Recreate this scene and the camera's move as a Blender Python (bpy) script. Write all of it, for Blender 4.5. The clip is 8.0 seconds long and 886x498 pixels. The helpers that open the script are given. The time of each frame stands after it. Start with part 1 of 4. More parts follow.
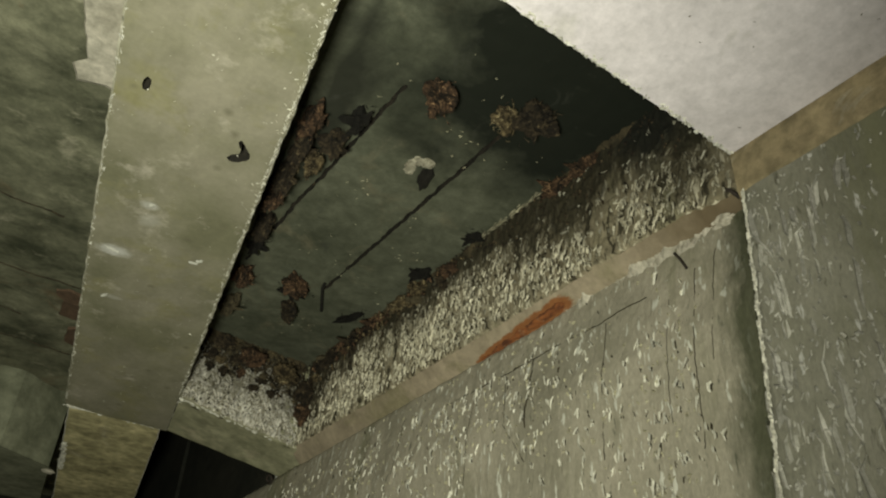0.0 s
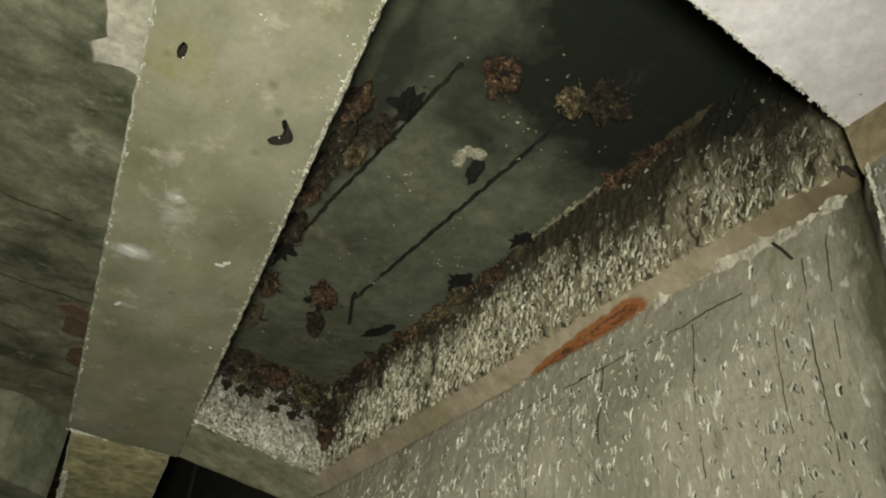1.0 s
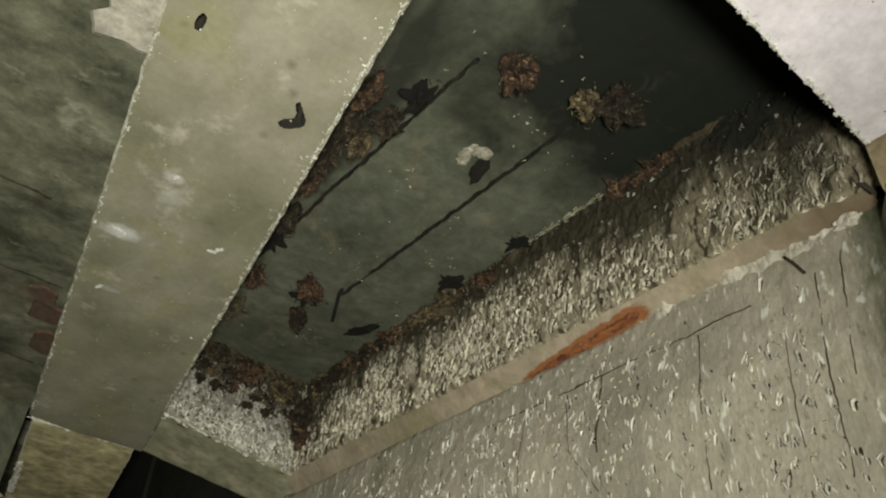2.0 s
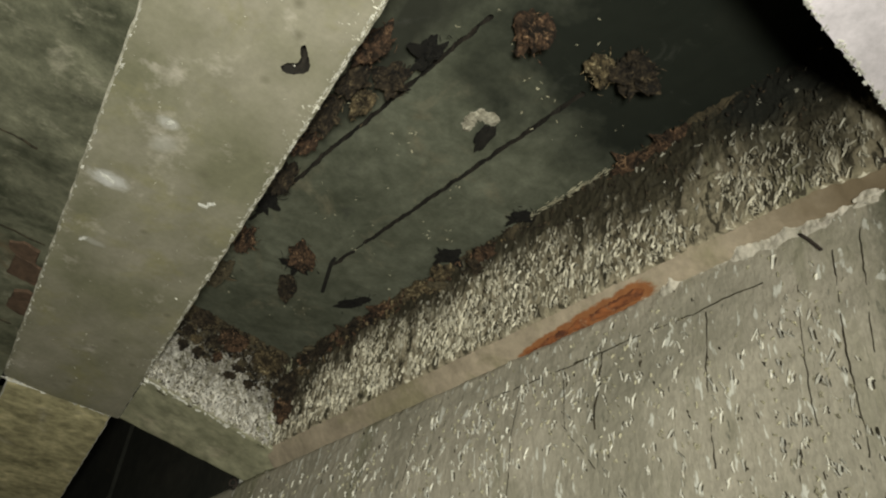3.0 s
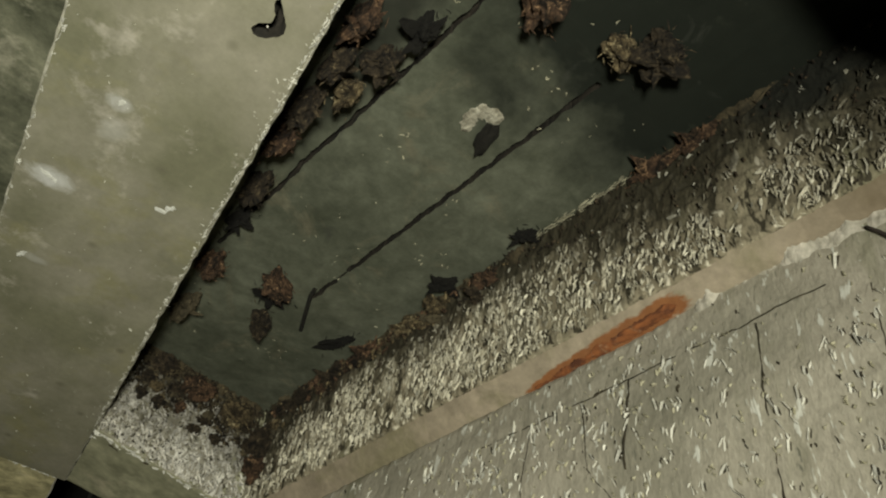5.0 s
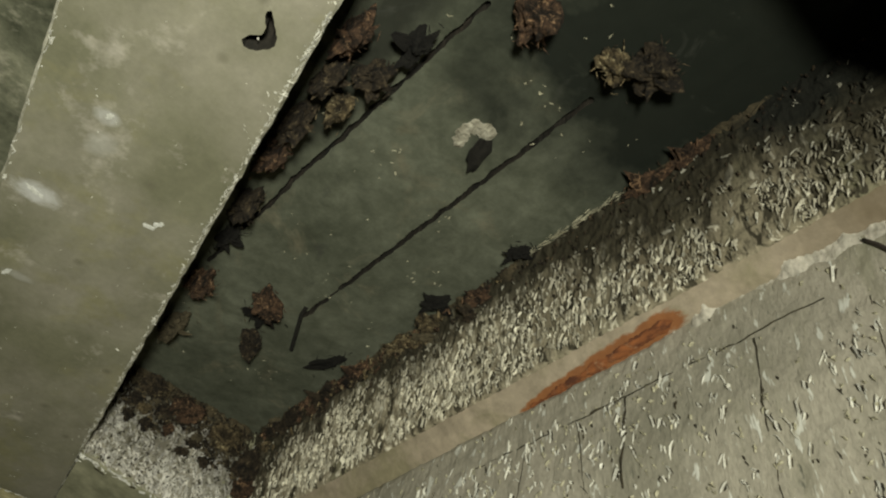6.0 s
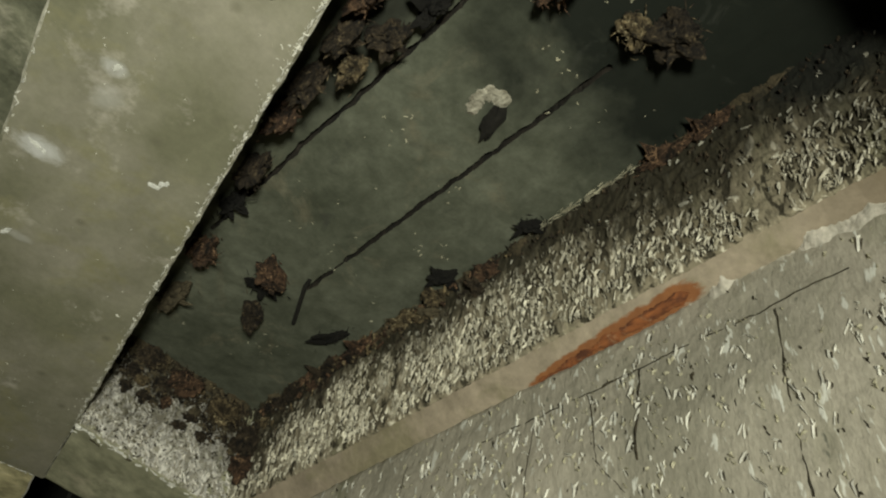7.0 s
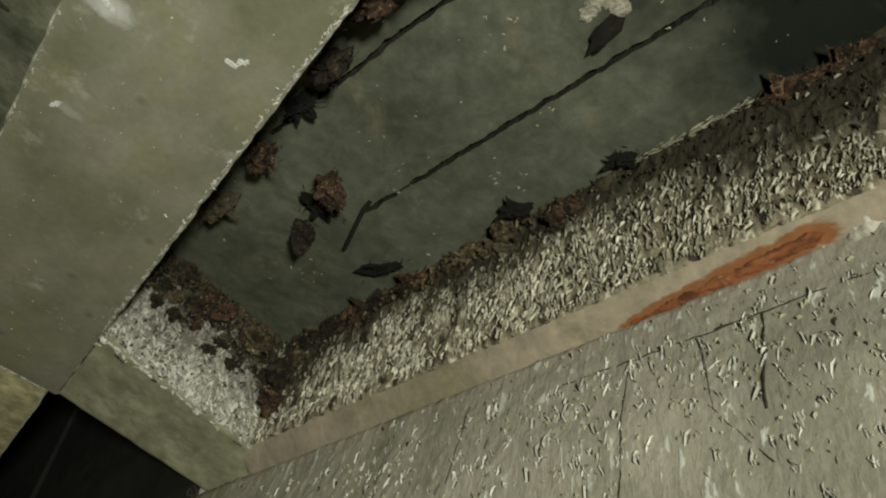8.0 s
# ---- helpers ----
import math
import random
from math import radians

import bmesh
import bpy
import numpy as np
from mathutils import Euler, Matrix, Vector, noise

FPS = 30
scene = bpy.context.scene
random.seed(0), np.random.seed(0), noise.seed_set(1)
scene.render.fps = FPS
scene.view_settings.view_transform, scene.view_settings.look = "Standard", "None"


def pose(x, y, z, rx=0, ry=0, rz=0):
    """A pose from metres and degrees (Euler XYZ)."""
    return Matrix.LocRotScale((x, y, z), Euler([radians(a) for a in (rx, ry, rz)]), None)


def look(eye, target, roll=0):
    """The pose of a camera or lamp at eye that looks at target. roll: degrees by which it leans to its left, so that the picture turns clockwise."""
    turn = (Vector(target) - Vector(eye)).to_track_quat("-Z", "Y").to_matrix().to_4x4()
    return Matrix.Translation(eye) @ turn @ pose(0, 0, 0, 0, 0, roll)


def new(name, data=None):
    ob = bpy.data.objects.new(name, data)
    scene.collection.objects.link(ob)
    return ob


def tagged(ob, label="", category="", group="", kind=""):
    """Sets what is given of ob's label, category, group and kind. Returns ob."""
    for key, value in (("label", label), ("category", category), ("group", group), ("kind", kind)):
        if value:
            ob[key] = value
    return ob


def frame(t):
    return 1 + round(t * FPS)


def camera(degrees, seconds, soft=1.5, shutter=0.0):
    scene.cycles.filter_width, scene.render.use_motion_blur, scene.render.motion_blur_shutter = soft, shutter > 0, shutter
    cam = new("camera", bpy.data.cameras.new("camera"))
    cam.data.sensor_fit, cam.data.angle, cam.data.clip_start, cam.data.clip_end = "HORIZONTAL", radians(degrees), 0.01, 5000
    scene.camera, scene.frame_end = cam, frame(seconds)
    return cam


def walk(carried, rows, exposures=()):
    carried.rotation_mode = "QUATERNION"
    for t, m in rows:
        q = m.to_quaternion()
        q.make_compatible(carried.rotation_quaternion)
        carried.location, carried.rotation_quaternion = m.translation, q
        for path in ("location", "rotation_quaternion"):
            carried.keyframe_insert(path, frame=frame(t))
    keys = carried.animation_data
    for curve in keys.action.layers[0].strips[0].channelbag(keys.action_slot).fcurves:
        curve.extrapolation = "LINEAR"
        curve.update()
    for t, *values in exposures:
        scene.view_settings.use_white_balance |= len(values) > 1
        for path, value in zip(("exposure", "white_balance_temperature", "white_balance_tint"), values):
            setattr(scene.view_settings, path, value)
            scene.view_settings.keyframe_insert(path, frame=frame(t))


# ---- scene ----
cam = camera(58.3, 8.0, soft=2.1)
PATH = [
    (0, (0.288, 0.241, 1.891), (1.196, 1.613, 3.027), 2.8),
    (0.5, (0.302, 0.364, 1.907), (1.178, 1.729, 3.077), 2.6),
    (1, (0.28, 0.467, 1.933), (1.182, 1.791, 3.13), 2.0),
    (2.5, (0.226, 0.581, 1.923), (1.229, 1.806, 3.145), 3.7),
    (3, (0.267, 0.635, 1.914), (1.274, 1.861, 3.132), 4.8),
    (3.5, (0.325, 0.732, 1.922), (1.342, 1.95, 3.14), 4.7),
    (4, (0.375, 0.797, 1.947), (1.364, 1.992, 3.21), 4.7),
    (4.5, (0.408, 0.825, 1.949), (1.357, 1.981, 3.277), 5.0),
    (5, (0.42, 0.833, 1.956), (1.354, 1.943, 3.332), 4.4),
    (6.5, (0.441, 0.87, 1.959), (1.361, 1.93, 3.384), 3.9),
    (7, (0.451, 0.909, 1.946), (1.387, 1.972, 3.359), 4.6),
    (7.5, (0.461, 1.0, 1.938), (1.414, 2.073, 3.33), 6.6),
    (8, (0.459, 1.139, 1.958), (1.44, 2.211, 3.332), 8.9),
]
walk(cam, [(t, look(eye, target, roll)) for t, eye, target, roll in PATH],
     exposures=[(0.0, -0.15, 6800, 6), (0.5, -0.08, 6450, 7), (1.0, 0.0, 6600, 9), (2.5, 0.16, 6400, 14), (3.5, 0.18, 6500, 14), (5.0, 0.14, 6550, 11), (6.5, 0.16, 6500, 10), (8.0, 0.14, 6400, 9)])


# ---- light: a torch carried beside the camera is the only lamp in the dark chamber ----
world = bpy.data.worlds.new("dark_chamber")
world.use_nodes = True
world.node_tree.nodes["Background"].inputs[0].default_value = (0.6, 0.65, 0.6, 1)
world.node_tree.nodes["Background"].inputs[1].default_value = 0.0
scene.world = world
TORCH, TORCH_AIM = (0.00, 0.12, 1.52), (0.46, 2.55, 3.32)
torch_data = bpy.data.lights.new("hand_torch", "SPOT")
torch_data.energy, torch_data.color, torch_data.shadow_soft_size = 268.0, (0.952, 0.976, 0.832), 0.13
torch_data.spot_size, torch_data.spot_blend = radians(112), 1.0
torch = new("hand_torch", torch_data)
torch.matrix_world = look(TORCH, TORCH_AIM)


# ---- materials ----
class Nodes:
    """A short way to lay out the nodes of one material."""

    def __init__(self, name, rough=0.85):
        self.mat = bpy.data.materials.new(name)
        self.mat.use_nodes = True
        self.tree = self.mat.node_tree
        self.bsdf = self.tree.nodes["Principled BSDF"]
        self.bsdf.inputs["Roughness"].default_value = rough
        self.bsdf.inputs["Specular IOR Level"].default_value = 0.25
        self.place = self.tree.nodes.new("ShaderNodeNewGeometry").outputs["Position"]

    def link(self, a, b):
        self.tree.links.new(a, b)

    def stretch(self, sx, sy, sz):
        n = self.tree.nodes.new("ShaderNodeMapping")
        n.inputs["Scale"].default_value = (sx, sy, sz)
        self.link(self.place, n.inputs["Vector"])
        return n.outputs[0]

    def noise(self, scale, detail=5, rough=0.6, vector=None, distort=0.0):
        n = self.tree.nodes.new("ShaderNodeTexNoise")
        n.inputs["Scale"].default_value, n.inputs["Detail"].default_value = scale, detail
        n.inputs["Roughness"].default_value, n.inputs["Distortion"].default_value = rough, distort
        self.link(vector or self.place, n.inputs["Vector"])
        return n.outputs["Fac"]

    def cells(self, scale, vector=None):
        n = self.tree.nodes.new("ShaderNodeTexVoronoi")
        n.inputs["Scale"].default_value = scale
        self.link(vector or self.place, n.inputs["Vector"])
        return n.outputs["Distance"]

    def ramp(self, value, a, b, ca=(0, 0, 0), cb=(1, 1, 1)):
        n = self.tree.nodes.new("ShaderNodeValToRGB")
        n.color_ramp.elements[0].position, n.color_ramp.elements[1].position = a, b
        n.color_ramp.elements[0].color, n.color_ramp.elements[1].color = (*ca, 1), (*cb, 1)
        self.link(value, n.inputs[0])
        return n.outputs[0]

    def mix(self, fac, a, b, mode="MIX"):
        n = self.tree.nodes.new("ShaderNodeMix")
        n.data_type, n.blend_type = "RGBA", mode
        for socket, value in ((n.inputs[0], fac), (n.inputs[6], a), (n.inputs[7], b)):
            if isinstance(value, (int, float)):
                socket.default_value = value
            elif isinstance(value, tuple):
                socket.default_value = (*value, 1)
            else:
                self.link(value, socket)
        return n.outputs[2]

    def math(self, how, a, b=0.0, c=0.0):
        n = self.tree.nodes.new("ShaderNodeMath")
        n.operation = how
        for socket, value in zip(n.inputs, (a, b, c)):
            if isinstance(value, (int, float)):
                socket.default_value = value
            else:
                self.link(value, socket)
        return n.outputs[0]

    def axes(self):
        n = self.tree.nodes.new("ShaderNodeSeparateXYZ")
        self.link(self.place, n.inputs[0])
        return n.outputs

    def leak(self, top, reach, corner):
        """How far (0 to 1) a brown stain has trickled from a leak at the height top, in streaks of uneven length,
        longest at the end by the whitewashed beam.
        """
        depth = self.math("DIVIDE", self.math("SUBTRACT", top, self.axes()[2]), reach)
        trickle = self.math("MULTIPLY_ADD", self.noise(16.0, 5, 0.7, self.stretch(1, 1, 0.16)), 1.5, -0.75)
        patchy = self.math("MULTIPLY_ADD", self.noise(5.0, 3, 0.6), 1.6, -0.8)
        # longer streaks near the whitewashed beam paint stain and shade together
        damp = self.math("MULTIPLY", self.math("MAXIMUM", self.math("SUBTRACT", 1.50, self.axes()[1]), 0.0), -1.15)
        seep = self.math("MULTIPLY", self.math("MAXIMUM", self.math("SUBTRACT", self.axes()[corner[0]], corner[1]), 0.0), -corner[2])
        level = self.math("ADD", self.math("ADD", self.math("ADD", depth, damp), seep), self.math("ADD", trickle, patchy))
        return self.ramp(level, 0.25, 1.35, (0.96, 0.96, 0.96), (0, 0, 0))

    def end_mould_shade(self):
        """How far (0 to 1) black is painted for mould and shade in the upper corner of the recess, at its end by the
        whitewashed beam.
        """
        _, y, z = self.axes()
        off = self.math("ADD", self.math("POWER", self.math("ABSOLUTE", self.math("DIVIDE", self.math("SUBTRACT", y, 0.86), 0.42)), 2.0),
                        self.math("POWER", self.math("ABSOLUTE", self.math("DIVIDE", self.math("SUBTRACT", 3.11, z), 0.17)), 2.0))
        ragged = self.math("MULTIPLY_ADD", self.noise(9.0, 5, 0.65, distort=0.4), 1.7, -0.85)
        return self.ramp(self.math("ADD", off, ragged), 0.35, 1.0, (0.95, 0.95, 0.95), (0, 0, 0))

    def finish(self, colour, height=None, strength=0.5, distance=0.004):
        self.link(colour, self.bsdf.inputs["Base Color"])
        if height is not None:
            n = self.tree.nodes.new("ShaderNodeBump")
            n.inputs["Strength"].default_value, n.inputs["Distance"].default_value = strength, distance
            self.link(height, n.inputs["Height"])
            self.link(n.outputs[0], self.bsdf.inputs["Normal"])
        return self.mat


def concrete(name, light, dark, blotch=3.0, tint=None, tint_from=0.55, speck=0.0, bump=0.35, rough=0.85, fine=55.0, mottle=0.7):
    """Cast concrete: broad clouds of two tones, an optional stain of its own colour, fine grain, pale specks."""
    n = Nodes(name, rough)
    c = n.mix(n.ramp(n.noise(blotch, 6, 0.62, distort=0.4), 0.34, 0.66), dark, light)
    if tint:
        c = n.mix(n.ramp(n.noise(blotch * 0.7 + 1.3, 4, 0.7, distort=0.8), tint_from, tint_from + 0.16), c, tint)
    c = n.mix(mottle, c, n.ramp(n.noise(blotch * 3.3 + 2, 4, 0.6, distort=0.25), 0.33, 0.67, (0.60, 0.61, 0.58), (1.28, 1.27, 1.26)), "MULTIPLY")
    grain = n.noise(fine, 6, 0.75)
    c = n.mix(0.4, c, n.ramp(grain, 0.28, 0.72, (0.55, 0.55, 0.55), (1.35, 1.35, 1.35)), "MULTIPLY")
    if speck:
        spots = n.ramp(n.cells(26.0), 0.0, speck, (1, 1, 1), (0, 0, 0))
        gate = n.ramp(n.noise(9.0, 2), 0.56, 0.62)
        c = n.mix(n.mix(1.0, spots, gate, "MULTIPLY"), c, (0.62, 0.61, 0.55))
    return n.finish(c, grain, bump, 0.004)


def roughcast(name, light, dark, tall=0.35, pale=(0.60, 0.585, 0.50), pale_from=0.60, gap=(0.10, 0.095, 0.07), gap_to=0.36, runs_down=None, relief=0.005, corner=(1, 9.0, 0.0), corner_mould_shade=False, grit=58.0):
    """Sprayed cement coat: pale drops that have run down the wall, dark gaps painted between them to bring out the
    relief, and (runs_down) a brown stain from a leak at that height; on request also black-green, painted for mould and
    shade in the corner beside the pilaster."""
    n = Nodes(name, 0.92)
    drops = n.noise(grit, 3, 0.6, n.stretch(1, 1, tall), 0.3)
    fine = n.noise(150.0, 4, 0.7, n.stretch(1, 1, 0.6))
    c = n.mix(n.ramp(n.noise(3.2, 6, 0.6, distort=0.5), 0.35, 0.65), dark, light)
    c = n.mix(0.4, c, n.ramp(fine, 0.3, 0.7, (0.6, 0.6, 0.58), (1.35, 1.35, 1.33)), "MULTIPLY")
    streak = n.ramp(n.noise(7.0, 4, 0.6, n.stretch(1, 1, 0.08)), 0.55, 0.7)
    c = n.mix(n.mix(0.5, (0, 0, 0), streak), c, (0.15, 0.14, 0.10))
    mould = n.ramp(n.noise(4.5, 5, 0.7, n.stretch(1, 1, 0.22), 0.6), 0.52, 0.68)
    c = n.mix(n.mix(0.65, (0, 0, 0), mould), c, (0.17, 0.168, 0.098))
    # valleys coloured dark as painted shade, since the relief alone hardly shows
    c = n.mix(n.ramp(drops, gap_to - 0.06, gap_to, (1, 1, 1), (0, 0, 0)), c, gap)
    c = n.mix(n.ramp(drops, pale_from, pale_from + 0.05), c, pale)
    if runs_down:
        c = n.mix(n.leak(*runs_down, corner), c, n.mix(fine, (0.013, 0.012, 0.007), (0.046, 0.038, 0.021)))
        c = n.mix(n.end_mould_shade(), c, n.mix(fine, (0.006, 0.007, 0.005), (0.018, 0.018, 0.013)))
    if corner_mould_shade:
        # mould and the shaded gap beside the pilaster, both painted into the colour
        _, y, z = n.axes()
        off = n.math("DIVIDE", n.math("SUBTRACT", y, n.math("MULTIPLY_ADD", z, -0.075, 1.080)), 0.050)
        ragged = n.math("MULTIPLY_ADD", n.noise(13.0, 5, 0.7, n.stretch(1, 1, 0.4), 0.4), 2.4, -1.2)
        c = n.mix(n.ramp(n.math("ADD", off, ragged), 0.1, 1.2, (0.9, 0.9, 0.9), (0, 0, 0)), c, n.mix(fine, (0.030, 0.034, 0.018), (0.085, 0.090, 0.050)))
    return n.finish(c, n.mix(0.35, drops, fine), 0.9, relief)


def crumbly(name, light, dark, scale=60.0, rough=0.95, leak=None):
    n = Nodes(name, rough)
    c = n.mix(n.ramp(n.noise(scale, 5, 0.7, distort=0.6), 0.34, 0.66), dark, light)
    info = n.tree.nodes.new("ShaderNodeNewGeometry").outputs["Random Per Island"]
    c = n.mix(0.8, c, n.ramp(info, 0.0, 1.0, (0.5, 0.5, 0.5), (1.3, 1.3, 1.3)), "MULTIPLY")
    if leak:
        c = n.mix(n.leak(*leak), c, (0.038, 0.031, 0.017))
        c = n.mix(n.end_mould_shade(), c, (0.022, 0.022, 0.015))
    return n.finish(c, n.noise(scale * 3, 4, 0.8), 0.8, 0.004)


def matted(name, light, mid, dark):
    """Matted brown of the lumps that stand in for bats and of litter flakes: mostly dark, with dull tufts and a few
    pale torn fibres.
    """
    n = Nodes(name, 0.95)
    fibre = n.noise(90.0, 6, 0.75, distort=1.6)
    c = n.mix(n.ramp(n.noise(34.0, 5, 0.7, distort=1.2), 0.42, 0.62), dark, mid)
    c = n.mix(n.ramp(n.noise(52.0, 5, 0.7, distort=1.4), 0.56, 0.68), c, light)
    c = n.mix(0.9, c, n.ramp(fibre, 0.32, 0.68, (0.35, 0.35, 0.35), (1.5, 1.5, 1.5)), "MULTIPLY")
    info = n.tree.nodes.new("ShaderNodeNewGeometry").outputs["Random Per Island"]
    c = n.mix(0.8, c, n.ramp(info, 0.0, 1.0, (0.45, 0.45, 0.45), (1.4, 1.4, 1.4)), "MULTIPLY")
    return n.finish(c, fibre, 1.0, 0.006)


def soffit():
    """The long beam's underside: worn olive and beige concrete, rubbed smooth, with soft splashes of lime and small dark pits."""
    n = Nodes("olive_grey_concrete", 0.8)
    c = n.mix(n.ramp(n.noise(3.4, 6, 0.62, distort=0.12), 0.36, 0.64), (0.160, 0.154, 0.099), (0.258, 0.237, 0.182))
    c = n.mix(n.ramp(n.noise(5.5, 4, 0.7, distort=0.2), 0.52, 0.70), c, (0.208, 0.193, 0.108))
    c = n.mix(n.ramp(n.noise(8.5, 5, 0.7, distort=0.15), 0.60, 0.74), c, (0.36, 0.33, 0.27))
    c = n.mix(0.4, c, n.ramp(n.noise(17.0, 4, 0.6, n.stretch(1, 0.5, 1), 0.25), 0.33, 0.67, (0.72, 0.72, 0.70), (1.2, 1.2, 1.2)), "MULTIPLY")
    grain = n.noise(70.0, 6, 0.75)
    c = n.mix(0.3, c, n.ramp(grain, 0.28, 0.72, (0.6, 0.6, 0.6), (1.3, 1.3, 1.3)), "MULTIPLY")
    x, y, _ = n.axes()
    ragged = n.math("MULTIPLY_ADD", n.noise(24.0, 5, 0.7, distort=0.6), 2.2, -1.1)
    for cx, cy, a, b, thick in ((0.500, 1.936, 0.046, 0.027, 0.8), (0.530, 1.770, 0.026, 0.034, 0.25), (0.512, 1.715, 0.022, 0.018, 0.5), (0.560, 2.155, 0.030, 0.012, 0.3)):
        off = n.math("ADD", n.math("POWER", n.math("ABSOLUTE", n.math("DIVIDE", n.math("SUBTRACT", x, cx), a)), 2.0), n.math("POWER", n.math("ABSOLUTE", n.math("DIVIDE", n.math("SUBTRACT", y, cy), b)), 2.0))
        c = n.mix(n.ramp(n.math("ADD", off, ragged), 0.1, 1.3, (thick, thick, thick), (0, 0, 0)), c, (0.52, 0.51, 0.49))
    pits = n.mix(1.0, n.ramp(n.cells(17.0), 0.05, 0.22, (1, 1, 1), (0, 0, 0)), n.ramp(n.noise(6.0, 2), 0.52, 0.60), "MULTIPLY")
    c = n.mix(n.mix(0.7, (0, 0, 0), pits), c, (0.12, 0.11, 0.075))
    return n.finish(c, n.mix(0.5, grain, n.noise(14.0, 4)), 0.25, 0.005)


SOFFIT = soffit()
WORN = concrete("worn_arris_cement", (0.56, 0.53, 0.44), (0.20, 0.19, 0.13), 26.0, None, 0.55, 0, 0.6)
BAND = concrete("damp_olive_concrete", (0.31, 0.297, 0.200), (0.195, 0.190, 0.122), 6.0, (0.36, 0.32, 0.23), 0.55)
TAN_BEAM = concrete("tan_stained_concrete", (0.60, 0.53, 0.31), (0.28, 0.25, 0.14), 7.0, (0.50, 0.45, 0.33), 0.58, 0, 0.6, 0.85, 40.0, 0.95)
WHITE = concrete("whitewashed_concrete", (0.68, 0.625, 0.665), (0.55, 0.505, 0.53), 4.5, (0.42, 0.395, 0.365), 0.63, 0, 0.1, 0.85, 55.0, 0.2)


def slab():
    """The recess slab: cloudy cool grey, with mould and shade painted black at its end by the whitewashed beam, shade
    painted dark along the long beam, and small blotches of mould.
    """
    n = Nodes("dark_grey_shuttered_concrete", 0.9)
    n.bsdf.inputs["Specular IOR Level"].default_value = 0.08
    c = n.mix(n.ramp(n.noise(3.6, 6, 0.62, distort=0.5), 0.34, 0.66), (0.070, 0.074, 0.053), (0.120, 0.124, 0.091))
    c = n.mix(n.ramp(n.noise(6.5, 5, 0.7, distort=0.9), 0.56, 0.72), c, (0.140, 0.129, 0.090))
    c = n.mix(0.8, c, n.ramp(n.noise(15.0, 5, 0.65, distort=0.6), 0.33, 0.67, (0.68, 0.69, 0.66), (1.2, 1.2, 1.2)), "MULTIPLY")
    grain = n.noise(60.0, 6, 0.75)
    c = n.mix(0.5, c, n.ramp(grain, 0.28, 0.72, (0.6, 0.6, 0.6), (1.3, 1.3, 1.3)), "MULTIPLY")
    spots = n.mix(1.0, n.ramp(n.cells(30.0), 0.0, 0.09, (0.6, 0.6, 0.6), (0, 0, 0)), n.ramp(n.noise(7.0, 2), 0.60, 0.66), "MULTIPLY")
    c = n.mix(spots, c, (0.55, 0.54, 0.48))
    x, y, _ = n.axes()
    # mould and shade together, painted into the slab's end by the white beam
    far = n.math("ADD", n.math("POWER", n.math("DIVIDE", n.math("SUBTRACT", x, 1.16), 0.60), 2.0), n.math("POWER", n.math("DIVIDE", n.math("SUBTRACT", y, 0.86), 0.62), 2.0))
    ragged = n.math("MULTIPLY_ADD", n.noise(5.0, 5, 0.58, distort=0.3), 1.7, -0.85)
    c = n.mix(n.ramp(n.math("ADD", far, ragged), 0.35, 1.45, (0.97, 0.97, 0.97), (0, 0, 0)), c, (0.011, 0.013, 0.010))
    # shade round the lumps beside the long beam, painted into the colour
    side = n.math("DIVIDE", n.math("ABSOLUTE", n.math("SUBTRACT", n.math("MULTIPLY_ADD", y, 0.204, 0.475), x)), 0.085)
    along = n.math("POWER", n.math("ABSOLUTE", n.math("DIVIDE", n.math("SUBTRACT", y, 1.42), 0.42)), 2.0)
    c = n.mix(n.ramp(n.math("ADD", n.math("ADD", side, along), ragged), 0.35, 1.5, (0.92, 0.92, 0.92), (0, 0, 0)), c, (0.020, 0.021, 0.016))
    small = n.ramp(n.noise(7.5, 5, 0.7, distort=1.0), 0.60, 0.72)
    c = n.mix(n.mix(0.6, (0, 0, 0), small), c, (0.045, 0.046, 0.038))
    return n.finish(c, grain, 0.25, 0.004)


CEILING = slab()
JOINT = concrete("black_joint_grime", (0.032, 0.026, 0.019), (0.012, 0.011, 0.009), 20.0)


def mottled():
    """Mouldy concrete of the neighbouring bay, cast on boards that have left cloudy bands across it."""
    n = Nodes("mould_mottled_concrete", 0.88)
    bands = n.stretch(0.85, 1.1, 1)
    c = n.mix(n.ramp(n.noise(5.0, 6, 0.66, bands, 0.15), 0.34, 0.66), (0.052, 0.056, 0.035), (0.225, 0.222, 0.155))
    c = n.mix(n.ramp(n.noise(6.0, 5, 0.7, bands, 0.2), 0.58, 0.74), c, (0.40, 0.375, 0.285))
    c = n.mix(n.ramp(n.noise(4.0, 4, 0.7, distort=0.8), 0.58, 0.74), c, (0.155, 0.115, 0.07))
    c = n.mix(0.6, c, n.ramp(n.noise(17.0, 5, 0.7, bands, 0.3), 0.33, 0.67, (0.5, 0.51, 0.48), (1.35, 1.33, 1.3)), "MULTIPLY")
    grain = n.noise(60.0, 6, 0.75)
    c = n.mix(0.5, c, n.ramp(grain, 0.28, 0.72, (0.55, 0.55, 0.55), (1.35, 1.35, 1.35)), "MULTIPLY")
    return n.finish(c, n.mix(0.5, grain, n.noise(17.0, 5, 0.7, bands, 0.1)), 0.5, 0.008)


LEFT = mottled()
GREY_BEAM = concrete("grey_green_concrete", (0.25, 0.255, 0.185), (0.12, 0.126, 0.085), 5.0, (0.16, 0.155, 0.105), 0.60)
